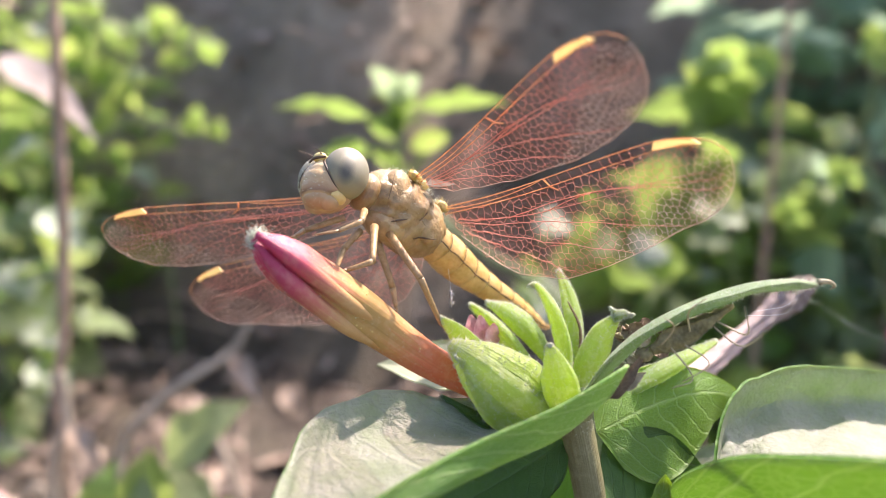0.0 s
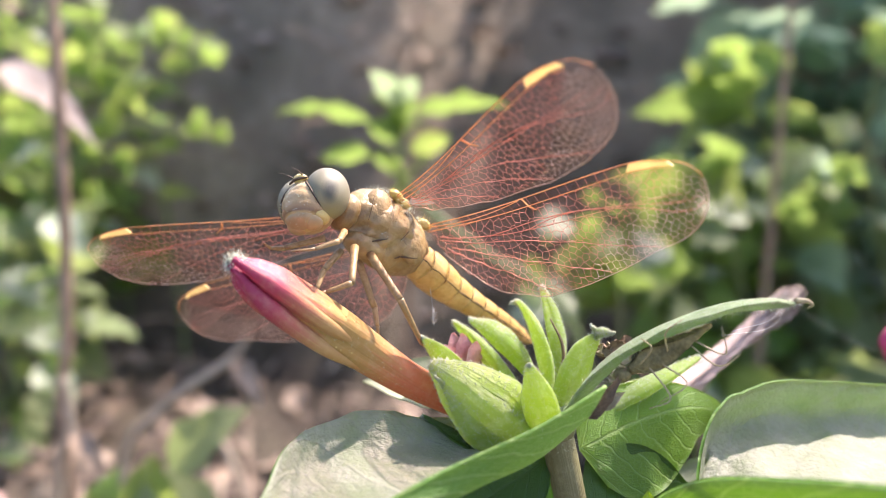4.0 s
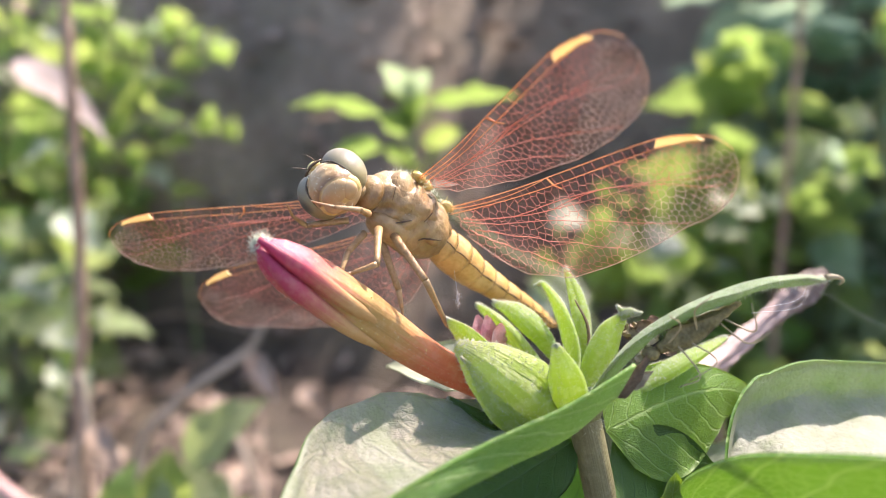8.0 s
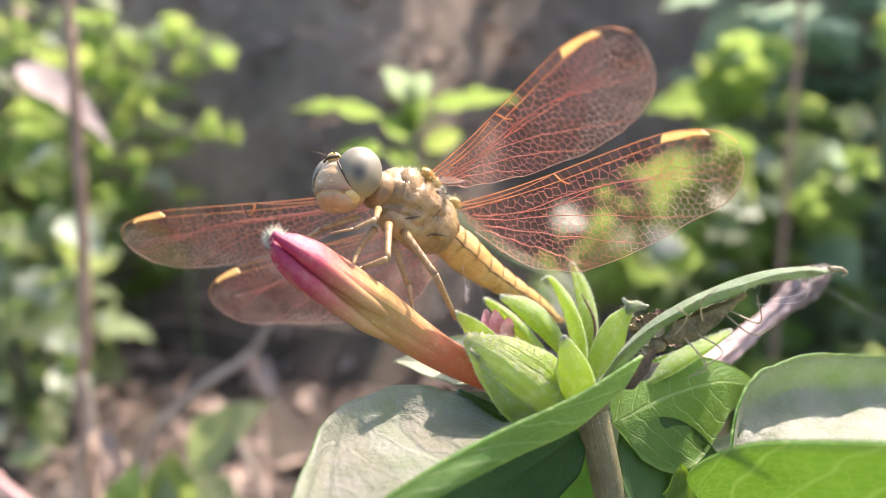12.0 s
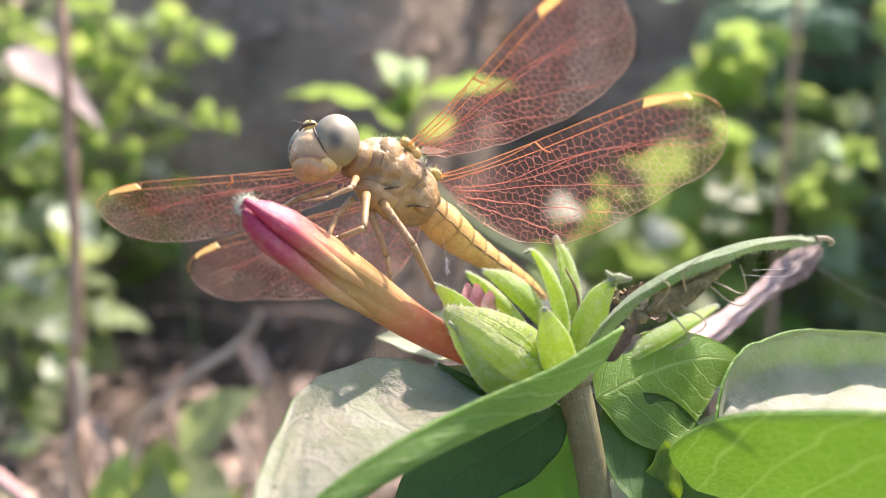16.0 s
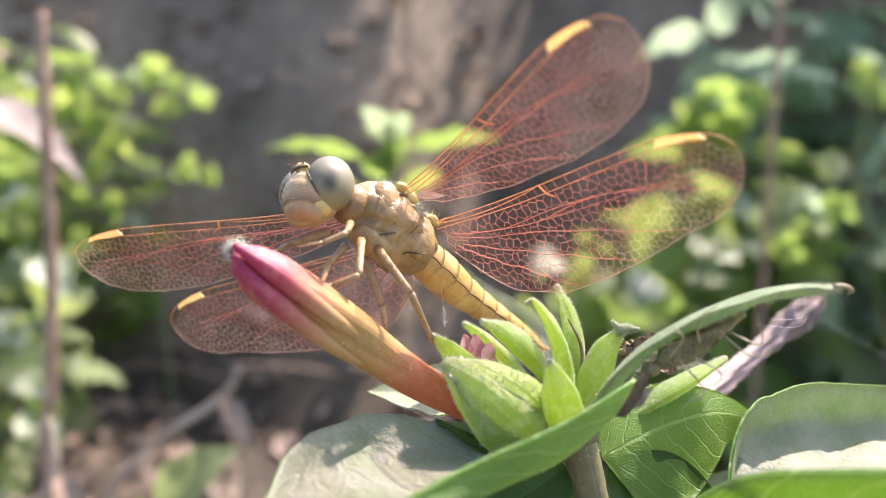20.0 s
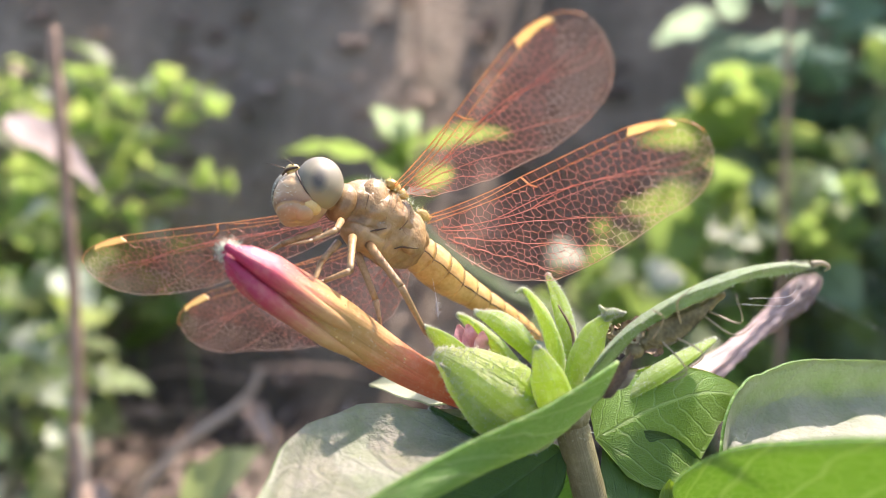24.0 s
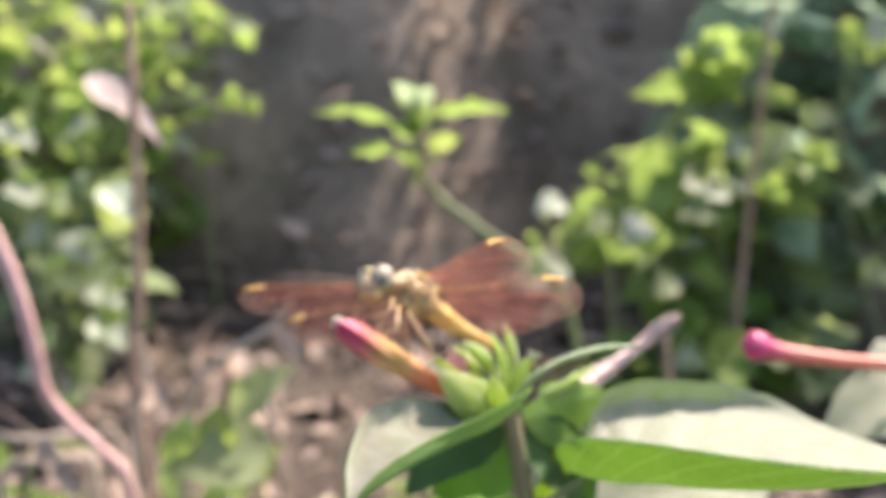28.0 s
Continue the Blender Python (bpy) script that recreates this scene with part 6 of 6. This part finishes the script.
# leafy weeds by the dry stalk
for k in range(9):
    x, y = -58 + 3.0 * k + RNG.uniform(-1.5, 1.5), 90 + RNG.uniform(-4, 5)
    top = (x + RNG.uniform(-2, 2), y + RNG.uniform(-2, 2), RNG.uniform(28, 42))
    weed("leafy_weed", [(x, y, 0), (x + RNG.uniform(-1, 1), y, 16), top], 5.0, 26, 4.6, WEED, GREENSTEM, "leafy weed with small bright green leaves", group="weeds by the dry stalk", seed=100 + k, span=(0.2, 1.0), narrow=1.25)
for k in range(7):
    x, y = -46 + 2.0 * k + RNG.uniform(-1.2, 1.2), 74 + RNG.uniform(-3, 4)
    weed("grey_weed", [(x, y, 0), (x + RNG.uniform(-1, 1), y, 10), (x + RNG.uniform(-2, 2), y, RNG.uniform(14, 22))], 3.4, 18, 3.6, WEED_GREY, GREENSTEM, "low weed with rounded greyish green leaves", group="grey weeds", seed=140 + k, span=(0.25, 1.0), narrow=1.5, glint=0.12)
# bright weeds to the other side
for k, (x, y, z) in enumerate([(25, 80, 27), (31, 78, 20), (15, 75, 15), (20, 78, 20)]):
    weed("bright_weed", [(x + 3, y + 1, 0), (x + 1, y, z * 0.5), (x, y, z)], 3.4, 18, 5.6, WEED, GREENSTEM, "bright green leafy weed in the sun", group="bright weeds", seed=180 + k, span=(0.55, 1.0), narrow=1.15)
for k, (x, y, z) in enumerate([(28, 74, 14), (36, 78, 20), (21, 66, 9), (28, 68, 9), (17, 64, 8)]):
    weed("bright_weed", [(x + 2, y + 1, 0), (x + 1, y, z * 0.5), (x, y, z)], 4.2, 20, 5.2, WEED_GREY if k % 2 else WEED, GREENSTEM, "bright green leafy weed in the sun", group="bright weeds", seed=400 + k, span=(0.2, 1.0), narrow=1.2, glint=0.25)
# lit leafy shoots in front of the shrubs
for k, (x, y, z) in enumerate([(13, 74, 20), (18, 73, 23), (21, 74, 20), (16, 70, 17), (25, 73, 24)]):
    weed("bright_weed", [(x + 2, y + 1, 0), (x + 1, y, z * 0.5), (x, y, z)], 3.2, 22, 3.8, SUNLEAF, GREENSTEM, "leafy weed with sunlit yellow-green leaves", group="bright weeds", seed=440 + k, span=(0.6, 1.0), narrow=1.0, glint=0.10, lit=0.8)
# darker shrubs beyond
for k in range(12):
    x, y = 29 + 4.0 * k + RNG.uniform(-2, 2), 92 + RNG.uniform(-8, 10)
    weed("dark_shrub", [(x, y, 0), (x + RNG.uniform(-2, 2), y, 26), (x + RNG.uniform(-3, 3), y, RNG.uniform(33, 44))], 9.0, 40, 6.4, WEED_DARK, BARK, "shrub with dark bluish green leaves in shade", "shrub", "dark shrubs", seed=220 + k, span=(0.12, 1.0), narrow=1.2, glint=0.07, lit=0.6)
for k in range(8):
    x, y = 25 + 4.6 * k + RNG.uniform(-1.5, 1.5), 80 + RNG.uniform(-3, 5)
    weed("dark_shrub", [(x, y, 0), (x + RNG.uniform(-1, 1), y, 14), (x + RNG.uniform(-2, 2), y - 1, RNG.uniform(20, 30))], 6.0, 36, 5.4, WEED_DARK, BARK, "low shrub with dark bluish green leaves", "shrub", "dark shrubs", seed=500 + k, span=(0.12, 1.0), narrow=1.2, glint=0.06, lit=0.6)
# thin dry stalks standing among them
for k, (x, y, z, lean) in enumerate([(22.5, 66, 48, -1.0), (-5.5, 80, 48, 1.5), (13.4, 40, 19.5, -2.5)]):
    g = ground_height(x, y)
    s = thing("dry_stalk", (x, y, g), "thin dry brown stalk standing in the soil", "stalk", "thin dry stalks")
    part("stalk", tube([(x, y, g - 0.5), (x + lean * 0.4, y, z * 0.5), (x + lean, y, z)], (0.32, 0.26, 0.16), 16, 7, rough=0.06), BARK, s)
# reddish stems at the side
for pts in ([(-21.1, 31.0, 27.5), (-20.5, 31.0, 25.6), (-20.1, 31.0, 23.7), (-19.8, 31.0, 21.3), (-19.6, 31.0, 19.4), (-18.6, 31.0, 17.8), (-17.1, 31.0, 16.2), (-15.8, 31.0, 13.4), (-14.3, 31.0, 0.0)],):
    s = thing("reddish_stem", (pts[-1][0], pts[-1][1], ground_height(pts[-1][0], pts[-1][1])), "bent pinkish red fleshy stem", "stem")
    part("stem", tube(pts[::-1], (0.22, 0.25, 0.30, 0.34, 0.33), 36, 10, rough=0.02), PINKSTALK, s)
    for p in (pts[1], pts[3], pts[5]):
        part("stem_node", ball(p, vec(0.36, 0.36, 0.32), 8, 10, rough=0.05), PINKSTALK, s, "swollen reddish joint")
# bent dry stems in the litter
for pts in ([(-22.4, 31.4, 16.5), (-20.7, 31.4, 16.5), (-18.7, 31.4, 16.7), (-16.8, 31.4, 15.7), (-15.9, 31.2, 13.6), (-15.4, 31.2, 0.0)], [(-18.3, 31.6, 15.4), (-20.0, 31.3, 15.3), (-22.6, 31.2, 13.7), (-24.0, 31.3, 0.0)], [(-15.9, 33.8, 20.9), (-15.7, 33.6, 18.7), (-16.5, 33.4, 15.5), (-16.8, 33.4, 0.0)], [(-9.0, 36.9, 22.0), (-9.9, 36.8, 20.6), (-13.0, 36.4, 18.4), (-15.0, 36.4, 14.6), (-15.6, 36.4, 0.0)]):
    x, y = pts[-1][:2]
    s = thing("dry_weed", (x, y, ground_height(x, y)), "bent straw-coloured dry weed with a shrivelled leaf", "weed", "bent dry weeds")
    part("stem", tube([*pts[:-1], (x, y, ground_height(x, y) - 0.3)], (0.14, 0.2, 0.22, 0.2), 26, 7, rough=0.1), DRYGRASS, s)
    p = vec(*pts[1])
    part("dead_leaf", blade([p, p + vec(0.8, -0.3, -0.9), p + vec(1.4, -0.4, -2.2)], (0.6, -0.7, 0.4), (0.5, 0.5), (25, 25), 8, 3, thick=0.05, wave=0.2), [LITTER, LITTER], s, "shrivelled brown leaf")
# tangled straw that arches over the litter
STRAW = np.random.RandomState(55)
for k in range(16):
    x, y = STRAW.uniform(-25, -7), STRAW.uniform(35, 50)
    g = ground_height(x, y)
    a, l, up = STRAW.uniform(0, 6.28), STRAW.uniform(4, 9), STRAW.uniform(3, 9)
    e = (x + l * math.cos(a), y + 0.6 * l * math.sin(a))
    straw = thing("straw", (x, y, g), "bent pale dry straw arching over the litter", "straw", "tangled straw")
    part("stem", tube([(x, y, g - 0.3), (x + 0.2 * l * math.cos(a), y, g + up * 0.8), ((x + e[0]) / 2, (y + e[1]) / 2, g + up), (e[0], e[1], ground_height(*e) + STRAW.uniform(0, 3))], (0.20, 0.24, 0.2, 0.1), 20, 6, rough=0.1), DRYGRASS, straw)
# low leaves near the foot of the picture
hw = thing("broad_weed", (-11.0, 30.0, ground_height(-11, 30)), "low weed with broad pale green leaves", "weed")
part("stalk", tube([(-11, 30, -0.5), (-10.8, 29.6, 8), (-10.6, 29.2, 15.5)], (0.25, 0.18), 12, 7), GREENSTEM, hw)
for k, (a, b, nr) in enumerate([((-8.2, 28.9, 17.7), (-13.4, 28.2, 17.4), 1.15), ((-10.9, 28.9, 17.6), (-11.0, 29.6, 19.9), 1.5), ((-10.4, 29.6, 19.2), (-7.6, 30.2, 21.7), 0.9), ((-8.8, 28.6, 15.6), (-8.0, 28.6, 18.8), 1.0), ((-12.8, 28.5, 16.9), (-12.3, 29.6, 19.4), 1.0)]):
    add_leaf(hw, a, b, WEED_GREY if k in (0, 2) else WEED, nr, k, (0, -10, 0, 12, 10)[k], GLINT if k in (0, 2) else None)
for k, (x, y, z) in enumerate([(-16, 38, 9), (-6, 40, 9), (-24, 36, 14), (-19, 34, 9)]):
    weed("low_weed", [(x, y, 0), (x, y, z * 0.6), (x + 0.5, y, z)], 1.2, 9, 4.6, WEED, GREENSTEM, "low green weed growing from the soil", group="low weeds", seed=300 + k, span=(0.3, 1.0), narrow=0.7)

# neighbouring plant with a slender pink bud
nb = thing("neighbour_plant", (15.5, 16.5, ground_height(15.5, 16.5)), "neighbouring plant with a slender closed pink flower bud", "plant")
part("stem", tube([(15.5, 16.5, -0.5), (15.2, 16.2, 15), (14.9, 15.6, 28.5), (14.2, 15.2, 29.8)], (0.3, 0.26, 0.2, 0.15), 24, 10), GREENSTEM, nb)
part("flower_bud", tube([(7.50, 15.1, 30.45), (7.95, 15.1, 30.38), (8.7, 15.08, 30.22), (10.5, 15.04, 30.08), (12.5, 15.1, 30.0), (14.2, 15.2, 29.8)], (0.12, 0.36, 0.37, 0.26, 0.22, 0.2, 0.18, 0.17, 0.17, 0.17, 0.17, 0.18), 46, 20, shape=lambda u, w: 1 + 0.03 * math.cos(5 * w)), REDBUD, nb, "slender bud, deep pink head on an orange-pink tube")
part("calyx", tube([(13.4, 15.1, 29.9), (14.0, 15.2, 29.85), (14.6, 15.4, 29.6)], (0.18, 0.3, 0.2), 10, 12), BRACT, nb)
for k, (a, b, nr) in enumerate([((14.8, 15.7, 29.2), (9.5, 14.6, 28.3), 1.15), ((15.0, 16.0, 25), (18, 12, 25.5), 1.2), ((15.0, 15.9, 22), (9.5, 18, 23), 1.3), ((15.1, 16.1, 18), (19, 20, 19), 1.3)]):
    add_leaf(nb, a, b, DUSTY, nr, k, (-12, 10, 10, -10)[k])


# ---- what moves ----
def motions():
    """The dragonfly turns its head and wipes its eyes with its front legs."""
    # seconds; head nod, roll, turn; each front leg's lift and swing
    rows = [
        (0.0, 0, 0, 0, 0, 0), (0.5, 0, 12, 10, 0, 0), (1.0, 0, 0, 0, 0, 0.3), (1.3, 0, 55, 0, 0.6, 0.4), (1.6, 0, 15, 12, 0.8, 0.1), (1.9, 0, -65, 0, 0.9, 0.5), (2.2, 0, -40, 0, 0.9, 0.3), (2.5, 0, 10, 5, 0.6, 0.3), (3.0, 0, 6, 5, 0, 0), (3.5, 0, 5, 5, 0, 0),
        (4.5, 0, 10, 5, 0.12, 0.3), (5.5, 0, 5, 8, 0.23, 0.2), (5.7, 0, 8, 5, 0.15, 0), (5.9, 0, -35, 0, 0.23, 0.4), (6.1, 0, -30, 0, 0.2, 0.5), (6.3, 0, -75, 0, 0.2, 0.6), (6.5, 0, -70, 0, 0.23, 0.6), (6.7, 0, 0, 0, 0.25, 0.3), (6.9, 0, 0, 0, 0.23, 0.4), (7.1, 0, -3, 0, 0.15, 0.2), (7.5, 0, 0, 0, 0.15, 0), (7.7, 0, 5, 0, 0.05, 0.3), (7.9, 0, 28, 8, 0.2, 0.3), (8.1, 0, 68, 0, 0.23, 0.4), (8.2, 0, 92, 0, 0.25, 0.4), (8.3, 0, 60, 0, 0.2, 0.4), (8.5, 0, 30, 5, 0.2, 0.2), (8.7, 0, 20, 5, 0.2, 0.3), (9.0, 0, 2, 0, 0.21, 0.4), (9.2, 0, 0, 0, 0.21, 0.4), (9.5, 0, 15, 8, 0.17, 0.4), (9.8, 0, 2, 0, 0.075, 0), (10.0, 0, 0, 0, 0, 0),
        (12.5, 0, 0, 0, 0, 0), (21.0, 0, 2, 0, 0, 0), (28.0, 0, 0, 0, 0, 0)]
    neck = [CM * v for v in (NECK[0] + 0.06, NECK[1] - 0.02, NECK[2] - 0.09)]
    walk(HEAD, [(t, pose(*neck, nod, roll, turn)) for t, nod, roll, turn, _, _ in rows])
    near, far = NEAR_LEG.location.copy(), FAR_LEG.location.copy()
    walk(NEAR_LEG, [(t, pose(*near, 95 * a, -6 * a, 4 * a)) for t, _, _, _, a, _ in rows])
    walk(FAR_LEG, [(t, pose(*far, 48 * b, 8 * b, -6 * b)) for t, _, _, _, _, b in rows])
    for leg, share in ((NEAR_LEG, 4), (FAR_LEG, 5)):
        shin = SHINS[leg.name]
        knee = shin.location.copy()
        walk(shin, [(row[0], pose(*knee, (45, 62)[share - 4] * row[share], 0, 0)) for row in rows])


motions()
